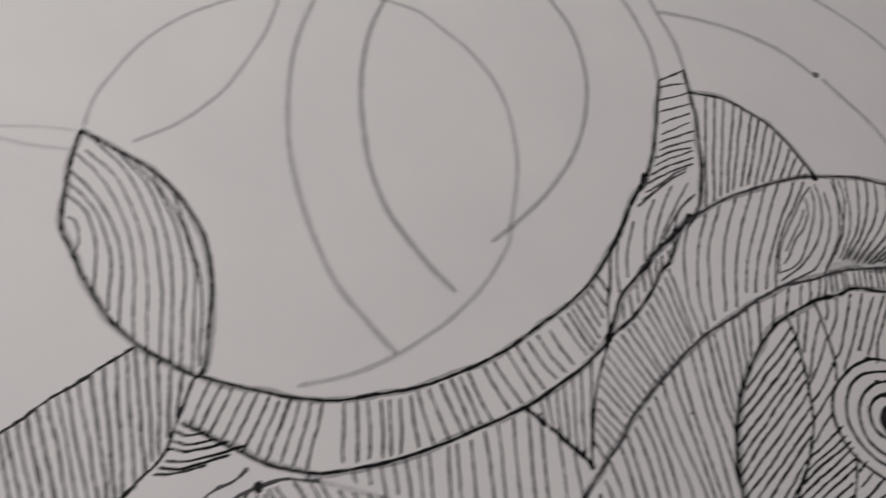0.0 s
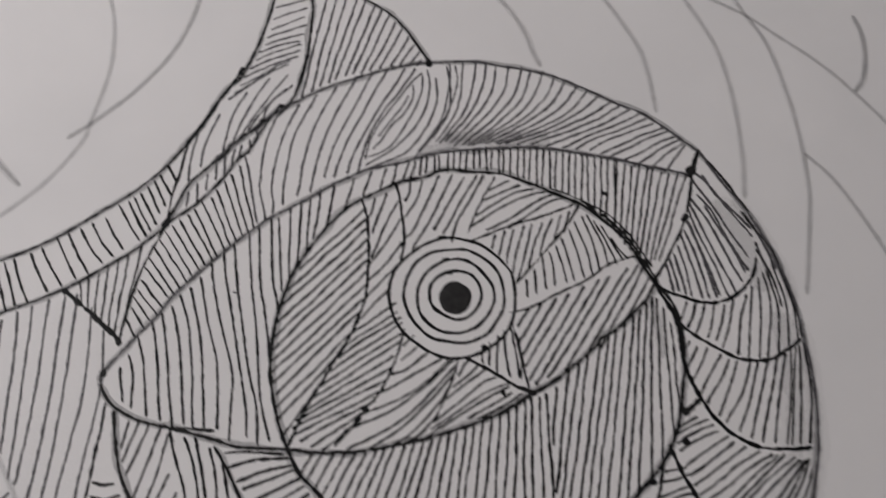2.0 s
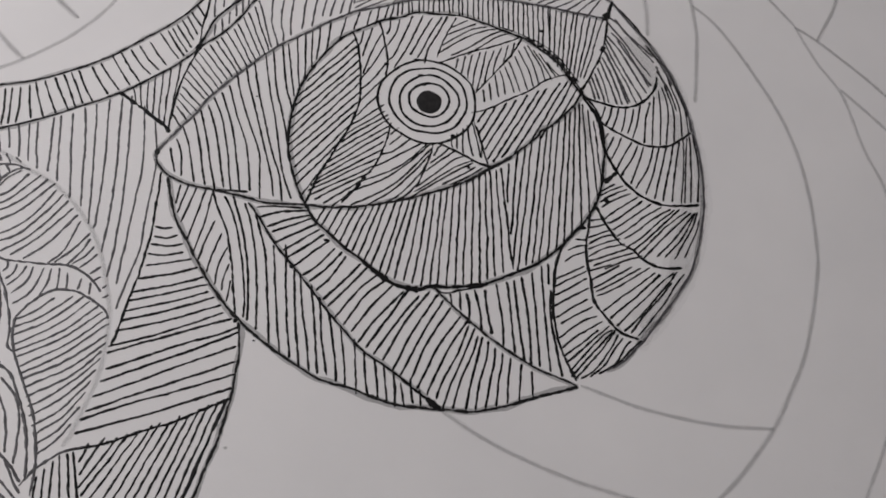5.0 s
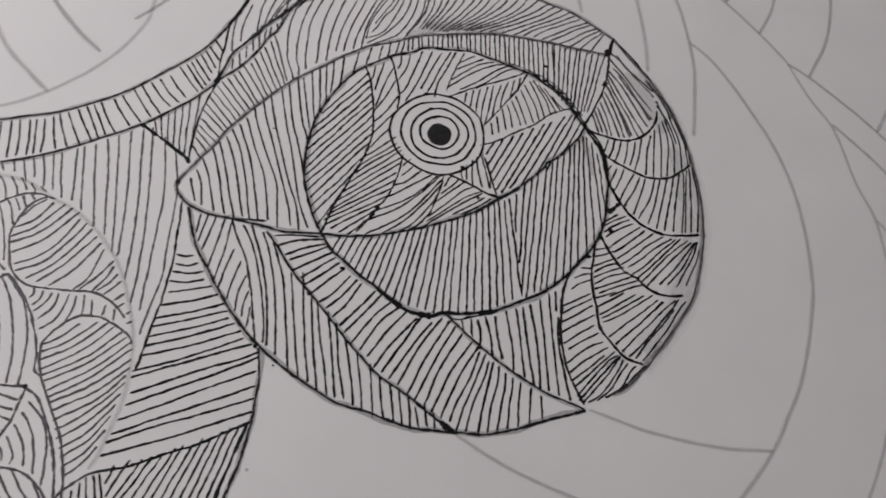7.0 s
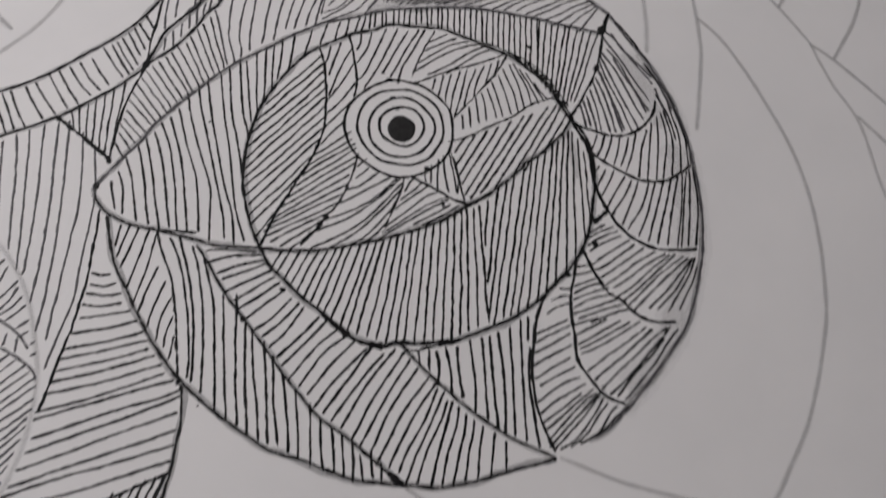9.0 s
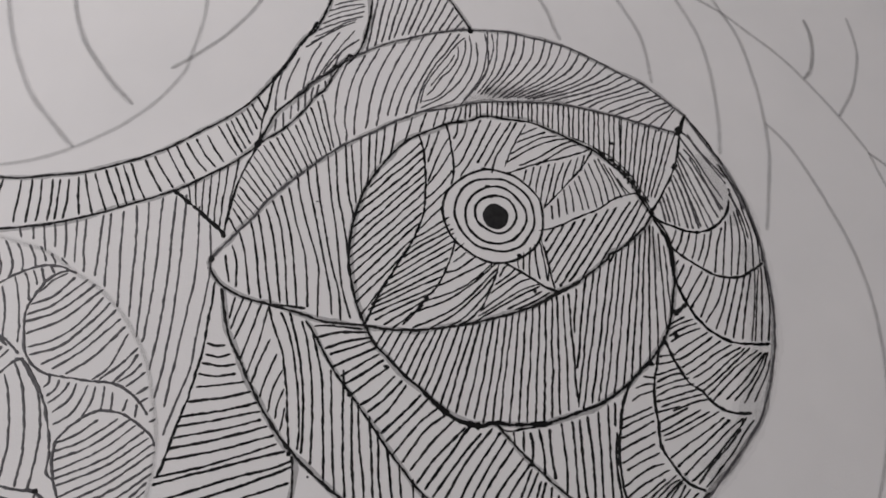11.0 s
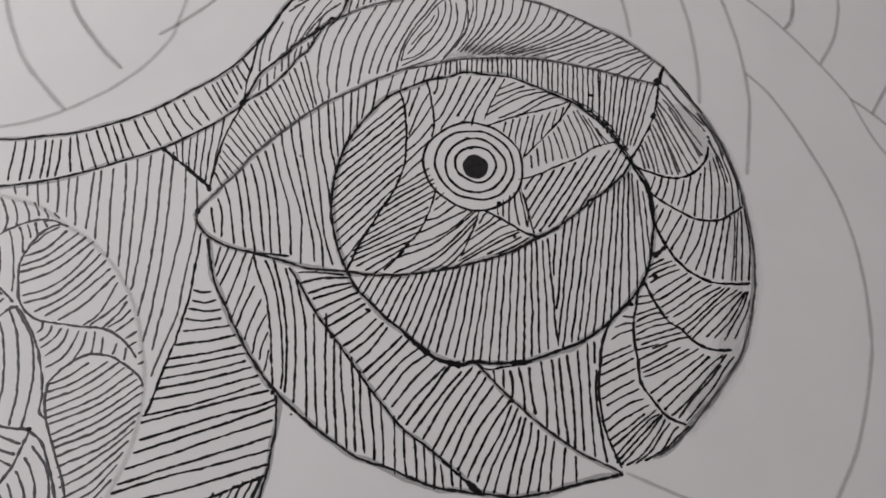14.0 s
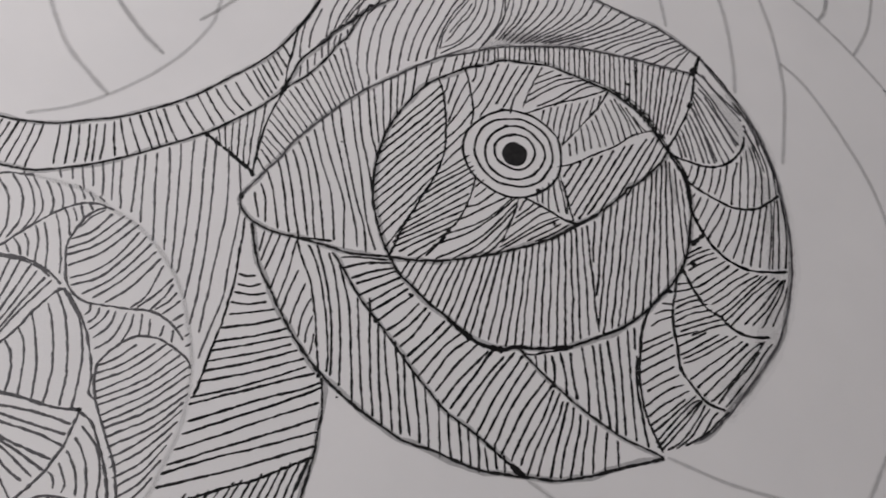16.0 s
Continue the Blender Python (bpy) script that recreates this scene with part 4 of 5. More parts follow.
strokes("iris_hatching", .37,
        [(-6.8, -7.2), (-6.1, -6.4), (-5.3, -5.6)],
        [(-7.1, -9.1), (-6.0, -8.2), (-4.9, -7.2)],
        [(-8.4, -11.1), (-6.4, -10.4), (-3.3, -7.8)],
        [(-10.0, -13.7), (-6.4, -11.7), (-1.5, -8.6)],
        [(-12.0, -16.6), (-6.7, -14.1), (-3.5, -11.8), (-0.6, -8.7)],
        [(-13.9, -18.6), (-8.3, -16.0), (-4.2, -12.9), (0.2, -8.6)],
        [(-13.5, -20.9), (-8.3, -18.2), (-4.2, -14.7), (0.4, -9.4)],
        [(-10.8, -20.8), (-6.5, -17.9), (-2.6, -13.8), (0.3, -10.2)],
        [(-8.0, -20.4), (-5.2, -18.5), (-2.0, -14.8), (-0.7, -12.6)],
        [(-6.3, -20.1), (-4.3, -18.8), (-2.0, -16.1)])
strokes("iris_hatching", .36,
        [(0.5, -11.1), (1.3, -9.6), (2.2, -8.7)],
        [(-0.2, -12.6), (1.9, -10.8), (3.3, -9.3)],
        [(-1.0, -14.1), (1.9, -11.7), (4.2, -10.0)],
        [(-2.5, -17.1), (0.5, -14.7), (3.8, -11.9), (5.8, -10.9)],
        [(-3.0, -18.2), (0.5, -15.7), (4.4, -13.0), (7.4, -11.7)],
        [(-3.8, -19.4), (-0.8, -17.2), (3.1, -14.6), (7.3, -12.2)],
        [(1.7, -16.7), (4.3, -15.1), (7.6, -13.1)],
        [(3.0, -16.7), (5.6, -15.3), (8.9, -13.1)])
hatch("iris_hatching", 11, .38, 1,
      [(8.4, -3.1), (8.6, -6.0), (9.1, -9.1), (10.4, -11.9), (13.3, -10.6), (16.9, -8.3), (20.5, -5.7), (24.2, -2.1)],
      [(9.9, -1.3), (11.6, -0.9), (14.9, 0.7), (19.4, 2.9), (22.7, 4.3), (25.4, 5.7), (26.7, 4.9), (27.4, 3.3)])
strokes("iris_hatching", .35,
        [(9.8, 3.0), (9.9, 1.9), (9.9, 0.3)],
        [(11.1, 4.5), (11.2, 2.4), (11.2, 0.8)],
        [(12.2, 6.4), (12.4, 4.0), (12.6, 1.5)],
        [(13.2, 7.3), (13.7, 4.9), (13.8, 2.1)],
        [(14.2, 8.2), (15.0, 5.1), (15.4, 2.6)],
        [(15.0, 9.4), (15.8, 6.3), (16.5, 2.9)],
        [(16.2, 10.8), (17.3, 6.9), (17.9, 3.3)],
        [(17.0, 12.1), (18.4, 7.8), (19.1, 3.9)],
        [(18.1, 13.0), (19.5, 8.7), (20.3, 4.5)],
        [(18.8, 13.3), (20.6, 9.2), (21.5, 5.2)],
        [(19.8, 12.3), (21.6, 8.5), (22.7, 5.7)],
        [(20.8, 11.6), (22.3, 8.5), (23.6, 6.2)],
        [(22.0, 9.7), (23.2, 7.8), (24.3, 6.5)])
strokes("iris_hatching", .34,
        [(5.1, 7.3), (5.4, 8.5), (5.7, 9.6)],
        [(6.1, 6.2), (6.5, 8.2), (7.0, 10.3)],
        [(7.2, 5.1), (7.5, 7.5), (8.3, 10.6)],
        [(8.0, 3.6), (8.7, 7.2), (9.8, 11.2)],
        [(8.6, 2.5), (9.7, 6.5), (11.0, 11.5)],
        [(10.2, 4.4), (11.0, 7.9), (12.4, 11.8)],
        [(11.9, 6.4), (12.6, 9.6), (13.9, 12.5)],
        [(13.9, 8.5), (14.4, 10.6), (15.1, 13.1)],
        [(15.4, 10.3), (15.9, 12.0), (16.4, 13.7)])
strokes("iris_hatching", .34,
        [(4.7, 16.5), (6.3, 17.4), (7.9, 18.3)],
        [(4.1, 14.9), (6.4, 16.2), (9.4, 17.7)],
        [(2.8, 12.3), (5.6, 14.4), (8.8, 16.4), (11.5, 17.1)],
        [(2.2, 10.6), (6.3, 13.7), (10.6, 16.0), (13.6, 16.8)],
        [(4.4, 10.2), (7.9, 12.2), (11.2, 14.8), (14.5, 16.5)],
        [(7.5, 10.5), (10.4, 12.8), (13.3, 15.0), (15.7, 15.9)])
strokes("iris_hatching", .37,
        [(-11.4, 14.8), (-11.7, 12.6), (-12.2, 11.4)],
        [(-9.7, 15.6), (-10.7, 12.3), (-11.5, 9.1)],
        [(-7.9, 14.6), (-9.7, 10.5), (-11.5, 5.3)],
        [(-7.6, 11.6), (-9.5, 7.8), (-11.7, 4.4)],
        [(-7.2, 8.0), (-9.6, 4.4), (-12.0, 1.9)],
        [(-7.3, 4.9), (-10.2, 1.7), (-12.2, -0.7)],
        [(-8.6, 1.1), (-10.8, -1.3), (-12.5, -3.6)],
        [(-6.4, 17.6), (-6.6, 15.5), (-7.2, 14.3)],
        [(-4.7, 17.9), (-5.4, 14.8), (-7.0, 11.7)],
        [(-2.3, 18.8), (-3.7, 15.0), (-5.7, 10.1), (-7.0, 8.4)],
        [(-0.4, 19.0), (-1.7, 15.6), (-3.7, 11.1), (-6.0, 6.8)],
        [(1.3, 18.6), (-0.3, 15.4), (-1.7, 12.4), (-3.0, 9.9)],
        [(3.2, 19.0), (1.1, 15.1), (-0.5, 11.8), (-1.7, 9.3)],
        [(4.2, 19.1), (2.1, 14.8), (0.3, 11.4), (-0.5, 8.2)])
strokes("iris_hatching", .33,
        [(3.7, -7.1), (3.7, -8.2), (3.8, -9.3)],
        [(4.7, -6.3), (4.6, -7.9), (4.6, -9.6)],
        [(5.9, -5.3), (5.7, -7.8), (5.6, -10.6)],
        [(6.7, -4.6), (6.8, -7.8), (7.4, -11.0)],
        [(7.5, -3.6), (8.2, -7.6), (8.6, -11.2)],
        [(9.1, -8.1), (8.9, -9.8), (8.8, -11.2)])
hatch("under_lid_hatching", 26, .38, 1,
      [(-18.3, -21.4), (-15.4, -21.3), (-10.5, -21.0), (-6.2, -20.3), (-2.4, -19.3), (1.1, -18.0), (4.6, -16.6), (8.4, -14.3), (11.6, -13.1)],
      [(-19.3, -23.4), (-17.5, -25.4), (-13.9, -29.0), (-10.3, -32.2), (-6.1, -34.2), (-1.6, -35.1), (2.7, -34.9), (7.2, -34.3), (11.9, -32.5)])
hatch("under_lid_hatching", 15, .38, 1,
      [(12.6, -13.4), (14.2, -10.9), (16.8, -8.6), (19.9, -5.8), (22.2, -3.9), (24.4, -1.8), (26.1, -0.3), (27.1, 0.9), (28.0, 0.4), (28.9, -1.2), (30.2, -4.9)],
      [(12.3, -17.7), (12.8, -22.1), (12.8, -31.6), (15.2, -31.3), (17.5, -30.2), (20.0, -28.7), (22.6, -26.7), (24.7, -24.6), (26.9, -21.8), (28.7, -17.7), (29.9, -13.5)])
strokes("cheekbone_hatching", .36,
        [(-70.1, -8.5), (-69.5, -11.1), (-69.0, -12.8)],
        [(-68.5, -8.1), (-68.0, -10.3), (-67.8, -12.0)],
        [(-67.0, -7.7), (-66.4, -11.2), (-66.2, -13.7)],
        [(-65.5, -7.2), (-65.1, -10.8), (-64.6, -14.3)],
        [(-64.2, -6.9), (-63.7, -11.7), (-63.1, -15.7)],
        [(-61.8, -5.9), (-61.6, -11.5), (-61.4, -16.2)],
        [(-60.8, -5.5), (-60.2, -13.1), (-59.8, -17.9)],
        [(-59.0, -5.0), (-58.1, -14.6), (-57.4, -20.9)])
strokes("cheekbone_hatching", .36,
        [(-57.2, -3.8), (-56.4, -10.5), (-56.1, -16.1), (-55.6, -22.3)],
        [(-55.4, -3.0), (-54.9, -10.4), (-54.5, -16.4), (-54.1, -24.2), (-54.1, -25.4)],
        [(-53.5, -2.0), (-53.1, -10.2), (-52.9, -15.6), (-53.0, -24.1), (-53.2, -26.1)],
        [(-51.5, -1.5), (-51.3, -8.2), (-51.0, -13.6), (-51.1, -23.9), (-51.6, -30.2)],
        [(-50.0, -1.1), (-49.6, -9.8), (-49.4, -16.2), (-49.5, -23.8), (-49.8, -30.1), (-50.3, -34.3)],
        [(-47.8, -3.0), (-47.0, -13.2), (-47.4, -20.6), (-47.9, -25.2), (-48.3, -30.4), (-48.8, -35.5)],
        [(-45.8, -6.1), (-45.1, -11.2), (-45.0, -16.5), (-45.6, -23.5), (-45.9, -29.3), (-47.1, -34.2), (-48.4, -39.5)])
hatch("petal_hatching", 17, .36, 0,
      [(-62.4, -40.6), (-62.7, -42.5), (-62.2, -44.7), (-61.4, -46.6), (-60.4, -49.1), (-59.8, -50.7), (-58.9, -52.9), (-58.2, -55.2), (-57.4, -57.4), (-56.8, -59.5), (-56.4, -61.7)],
      [(-60.6, -39.6), (-58.5, -40.5), (-57.1, -42.0), (-55.7, -43.7), (-54.6, -45.9), (-54.2, -47.9), (-53.9, -50.0), (-53.9, -52.3), (-53.8, -54.9), (-54.0, -57.3), (-54.5, -60.3)],
      [(-59.0, -38.1), (-54.8, -37.4), (-52.4, -38.0), (-50.5, -39.6), (-49.2, -41.4), (-49.2, -44.1), (-49.5, -45.9), (-50.0, -48.4), (-50.8, -51.3), (-51.6, -54.1), (-52.9, -58.3)])
strokes("petal_hatching", .38,
        [(-68.7, -19.4), (-67.0, -17.3), (-65.2, -16.1)],
        [(-69.5, -21.4), (-66.6, -19.8), (-64.1, -16.6)],
        [(-69.7, -23.0), (-66.1, -20.9), (-62.3, -16.8)],
        [(-69.7, -24.1), (-66.2, -22.5), (-63.2, -19.9), (-61.1, -17.5)],
        [(-69.2, -25.9), (-64.7, -23.3), (-59.9, -18.2)],
        [(-68.6, -27.8), (-65.5, -26.6), (-62.6, -24.1), (-59.6, -19.5)],
        [(-68.2, -29.0), (-64.1, -27.2), (-60.7, -23.5), (-58.5, -20.2)],
        [(-66.4, -30.3), (-62.7, -27.8), (-59.6, -24.2), (-57.5, -21.3)],
        [(-64.8, -30.9), (-61.4, -28.1), (-58.5, -24.8), (-56.7, -22.6)],
        [(-62.8, -31.5), (-59.9, -29.1), (-57.4, -25.9), (-55.8, -23.8)],
        [(-59.2, -32.1), (-57.2, -30.0), (-55.2, -24.9)],
        [(-58.2, -32.0), (-55.9, -29.8), (-53.6, -26.9)],
        [(-56.5, -32.6), (-54.5, -30.1), (-53.4, -27.9)],
        [(-55.6, -32.2), (-53.8, -30.8), (-52.7, -29.2)],
        [(-54.5, -32.8), (-53.3, -31.8), (-52.0, -30.5)],
        [(-52.8, -33.8), (-52.0, -33.3), (-51.3, -32.6)])
ink_line("iris_outline", .34, 0, [(13.5, 17.3), (15.4, 16.7), (18.4, 15.4), (21.2, 13.8), (24.3, 11.0), (27.6, 5.4)])
pencil_line("graphite_smudge", 2.6, 0.20, [(25.6, -44.0), (27.7, -43.0), (29.5, -42.2)])
pencil_line("graphite_smudge", 2.4, 0.18, [(-5.3, 22.4), (-0.2, 24.2), (5.7, 25.2)])
pencil_line("graphite_smudge", 1.6, 0.20, [(27.1, 0.0), (27.7, -3.7), (28.1, -7.8)])
hatch("chin_hatching", 6, .36, 0,
      [(-56.7, -65.3), (-55.4, -63.3), (-54.0, -61.9), (-52.6, -61.1), (-51.3, -60.6)],
      [(-57.0, -68.4), (-55.4, -69.2), (-53.4, -69.9), (-51.2, -69.9), (-49.2, -69.2)])
ink_line("petal_edge", .44, 0, [(-58.2, -65.4), (-56.6, -63.3), (-54.1, -61.4), (-52.6, -60.7), (-50.3, -60.1)])
strokes("petal_hatching", .34,
        [(-52.9, -33.8), (-52.2, -33.2), (-51.5, -32.7)],
        [(-52.1, -35.0), (-51.5, -34.6), (-51.1, -34.3)],
        [(-50.7, -36.2), (-50.4, -35.9), (-50.1, -35.6)],
        [(-50.5, -37.7), (-50.1, -37.5), (-49.7, -37.2)])
blot("ink_blot", (-27.9, -44.4), 0.19, 0.15)
blot("ink_blot", (-22.6, -32.0), 0.36, 0.44)
blot("paper_speck", (-31.0, -60.5), 0.27, 0.22)
blot("paper_speck", (-31.1, -60.5), 0.29, 0.25)
blot("ink_blot", (-29.5, -0.3), 0.18, 0.16)
ink_line("temple_edge", .95, 0, [(36.3, 24.8), (35.8, 23.6), (35.1, 21.4)])
strokes("scale_hatching", .36,
        [(32.0, 0.4), (31.5, -1.1), (30.8, -2.5)],
        [(33.3, 0.4), (32.6, -1.8), (31.7, -3.5)],
        [(34.5, 0.3), (33.8, -2.0), (32.7, -4.3)],
        [(35.7, -0.0), (35.1, -2.7), (34.3, -4.9)],
        [(37.3, 0.1), (36.4, -2.9), (35.4, -5.2)],
        [(38.6, 1.0), (37.6, -2.8), (36.2, -6.3)],
        [(40.6, 1.7), (39.3, -2.0), (38.3, -7.2)],
        [(41.5, 3.1), (40.8, -0.7), (39.6, -7.6)],
        [(42.5, 4.4), (42.2, -0.6), (41.1, -7.5)],
        [(43.2, 5.2), (43.7, 0.3), (42.3, -7.3)],
        [(43.8, 5.6), (44.7, -0.4), (43.8, -6.8)],
        [(44.7, 7.3), (45.9, 0.4), (45.5, -5.6)],
        [(45.6, 7.0), (46.9, 0.5), (46.8, -4.7)],
        [(46.1, 4.7), (47.4, -0.9), (47.4, -4.3)],
        [(42.8, 8.7), (44.4, 4.9), (45.3, 0.0)])
strokes("scale_hatching", .36,
        [(31.9, -5.3), (31.4, -6.1), (30.9, -6.7)],
        [(32.8, -6.0), (32.0, -7.7), (31.0, -9.2)],
        [(34.2, -6.1), (32.9, -8.7), (31.2, -11.3)],
        [(35.9, -7.0), (34.3, -9.6), (32.2, -13.0)],
        [(36.9, -7.7), (35.5, -10.6), (33.1, -13.9)],
        [(38.0, -7.9), (36.5, -11.6), (34.6, -15.6)],
        [(39.9, -7.8), (38.4, -11.8), (35.4, -16.5)],
        [(40.9, -7.7), (39.3, -12.5), (37.0, -17.5)],
        [(42.3, -7.6), (40.6, -12.4), (38.5, -18.4)],
        [(43.6, -7.2), (42.0, -12.3), (39.9, -18.8)],
        [(44.8, -6.7), (43.2, -12.2), (41.6, -18.9)],
        [(45.6, -5.9), (44.7, -12.1), (43.2, -19.1)],
        [(46.3, -5.7), (45.1, -12.1), (43.8, -19.1)],
        [(46.9, -5.4), (46.1, -12.0), (44.9, -19.0)],
        [(47.5, -5.0), (47.5, -11.9), (46.2, -18.9)])
ink_line("brow_strand", .55, 0, [(-30.8, 24.0), (-29.5, 24.9), (-28.3, 26.2), (-27.2, 27.4), (-26.1, 28.5)])
hatch("flower_arc_hatching", 8, .38, 0,
      [(-78.2, -41.0), (-77.2, -39.8), (-75.8, -37.8), (-74.4, -36.1), (-72.8, -34.0), (-71.0, -32.0), (-69.8, -30.4), (-69.2, -29.5)],
      [(-77.8, -41.8), (-76.4, -40.8), (-74.6, -39.7), (-73.1, -38.2), (-71.8, -36.6), (-69.7, -35.6), (-67.9, -34.6), (-65.8, -34.9)],
      [(-77.5, -43.4), (-75.9, -43.2), (-74.1, -42.8), (-72.4, -42.3), (-70.6, -41.7), (-68.5, -41.8), (-66.4, -41.5), (-64.6, -41.5)],
      [(-77.4, -45.5), (-75.8, -45.7), (-74.1, -45.9), (-72.4, -46.2), (-70.6, -46.7), (-68.7, -47.1), (-66.4, -47.4), (-64.9, -47.6)])
strokes("petal_strip_hatching", .36,
        [(-64.9, -31.7), (-64.9, -32.9), (-65.4, -33.6)],
        [(-63.5, -32.3), (-63.8, -33.7), (-64.8, -34.8)],
        [(-62.1, -32.6), (-62.9, -34.2), (-64.5, -35.8)],
        [(-61.1, -32.7), (-61.7, -35.1), (-63.6, -37.1)],
        [(-59.6, -32.9), (-60.3, -35.6), (-61.3, -37.4), (-63.2, -38.8)],
        [(-58.5, -33.0), (-58.7, -35.2), (-59.7, -37.6)],
        [(-57.3, -32.9), (-57.2, -34.8), (-57.3, -36.6)],
        [(-56.0, -33.7), (-55.9, -35.0), (-55.9, -36.4)],
        [(-53.9, -34.6), (-54.1, -35.7), (-54.4, -36.4)],
        [(-52.6, -35.2), (-52.6, -36.2), (-52.6, -37.2)])
hatch("petal_fan_hatching", 15, .36, 0,
      [(-85.6, -13.7), (-84.7, -12.9), (-84.2, -12.4), (-83.4, -12.3), (-82.9, -11.9), (-82.2, -11.5), (-80.3, -10.5), (-78.7, -10.1), (-77.2, -10.6), (-74.9, -11.6), (-73.3, -11.7), (-71.4, -12.0), (-69.8, -12.2), (-68.1, -13.0), (-66.7, -13.5)],
      [(-86.1, -15.8), (-85.0, -15.9), (-83.7, -15.6), (-82.5, -14.9), (-81.6, -14.7), (-80.2, -14.2), (-78.2, -14.0), (-76.6, -13.6), (-75.5, -13.4), (-73.8, -13.6), (-72.3, -13.4), (-70.5, -13.5), (-69.3, -13.1), (-67.8, -13.7), (-66.2, -14.1)],
      [(-86.1, -18.3), (-85.0, -19.2), (-83.8, -19.5), (-82.3, -19.4), (-81.1, -19.3), (-79.3, -19.1), (-77.6, -18.5), (-75.8, -17.6), (-74.6, -16.5), (-73.2, -15.6), (-71.8, -15.1), (-70.1, -14.6), (-69.0, -13.8), (-67.5, -14.1), (-65.9, -14.3)],
      [(-86.2, -20.9), (-85.5, -22.8), (-84.9, -23.7), (-84.1, -24.0), (-82.6, -24.2), (-80.6, -23.2), (-78.9, -22.0), (-77.1, -20.8), (-75.3, -19.1), (-73.3, -17.3), (-71.7, -16.4), (-69.9, -15.5), (-68.8, -14.4), (-67.2, -14.7), (-65.5, -14.7)])
hatch("petal_strip_hatching", 10, .34, 0,
      [(-78.8, -22.8), (-77.8, -21.9), (-76.5, -20.8), (-75.1, -19.5), (-74.0, -18.6), (-72.4, -17.5), (-71.2, -16.4), (-70.1, -15.9), (-69.1, -15.4), (-67.9, -14.9)],
      [(-78.3, -23.4), (-76.9, -23.1), (-75.6, -22.3), (-74.2, -22.1), (-72.9, -21.9), (-71.0, -21.8), (-70.4, -18.6), (-69.5, -17.2), (-68.7, -16.5), (-67.6, -15.5)],
      [(-77.9, -24.2), (-76.4, -24.5), (-75.2, -24.8), (-74.0, -26.1), (-72.2, -26.9), (-70.1, -27.2), (-69.8, -20.9), (-69.1, -18.4), (-68.3, -17.6), (-67.2, -16.1)])
hatch("flower_crescent_hatching", 5, .38, 0,
      [(-66.3, -56.6), (-65.0, -55.2), (-64.5, -53.6), (-63.5, -51.8), (-63.0, -50.0)],
      [(-65.7, -57.2), (-64.2, -56.9), (-63.1, -55.5), (-61.9, -54.3), (-60.6, -53.0)],
      [(-65.4, -58.1), (-63.8, -58.2), (-62.4, -57.8), (-61.0, -57.7), (-59.5, -56.9)],
      [(-65.3, -58.8), (-64.0, -59.1), (-62.3, -59.8), (-60.8, -60.9), (-59.5, -62.6)])
hatch("ladder_hatching", 11, .36, 0,
      [(-27.8, 52.0), (-27.9, 49.6), (-28.0, 47.4), (-28.3, 45.1), (-28.6, 43.2), (-28.9, 41.7), (-29.2, 40.3), (-29.8, 38.9), (-30.3, 37.2), (-30.8, 35.8), (-31.5, 34.2)],
      [(-25.4, 52.8), (-25.3, 50.7), (-25.5, 48.4), (-25.8, 46.5), (-26.0, 44.6), (-26.3, 42.9), (-26.8, 41.4), (-27.2, 40.2), (-27.7, 39.0), (-28.1, 37.6), (-28.5, 36.2)],
      [(-23.5, 53.3), (-23.3, 51.5), (-23.3, 49.4), (-23.3, 47.7), (-23.3, 46.1), (-23.3, 44.3), (-23.4, 42.7), (-23.6, 41.4), (-23.6, 40.8), (-23.8, 39.6), (-24.2, 38.3)])
hatch("crown_hatching", 26, .36, 0,
      [(-1.8, 38.3), (0.2, 38.5), (2.3, 38.7), (4.3, 38.7), (6.1, 38.5), (8.1, 38.3), (9.9, 38.3), (12.3, 37.8), (15.1, 36.9), (17.5, 35.8), (20.1, 34.6), (23.3, 32.8), (25.4, 32.0), (27.5, 30.9), (29.6, 29.5), (32.2, 27.4), (34.0, 26.2), (34.3, 25.1)],
      [(-1.4, 31.6), (-0.0, 32.2), (1.7, 32.8), (3.5, 33.5), (5.3, 33.7), (7.2, 33.7), (8.8, 33.3), (10.8, 32.7), (13.3, 32.5), (15.1, 31.6), (17.2, 30.7), (19.1, 29.8), (21.1, 29.1), (23.1, 28.3), (25.4, 27.5), (28.8, 26.0), (31.3, 24.5), (33.4, 23.4)],
      [(-2.0, 28.3), (-1.0, 28.3), (0.3, 28.7), (1.7, 29.4), (3.0, 29.2), (4.3, 28.9), (5.5, 28.6), (7.4, 28.4), (9.3, 28.3), (10.6, 27.9), (12.2, 27.3), (14.0, 26.9), (16.3, 26.7), (18.8, 26.2), (21.7, 25.8), (25.9, 24.2), (29.3, 22.9), (32.7, 22.1)],
      [(-3.3, 25.5), (-3.1, 24.5), (-2.5, 24.3), (-1.7, 24.3), (-0.8, 24.1), (-0.0, 23.9), (0.8, 23.8), (2.1, 23.9), (3.5, 24.2), (5.0, 24.3), (6.5, 24.4), (8.4, 24.4), (11.3, 24.4), (14.9, 24.2), (18.9, 23.9), (23.1, 22.7), (26.9, 21.1), (31.8, 20.4)])
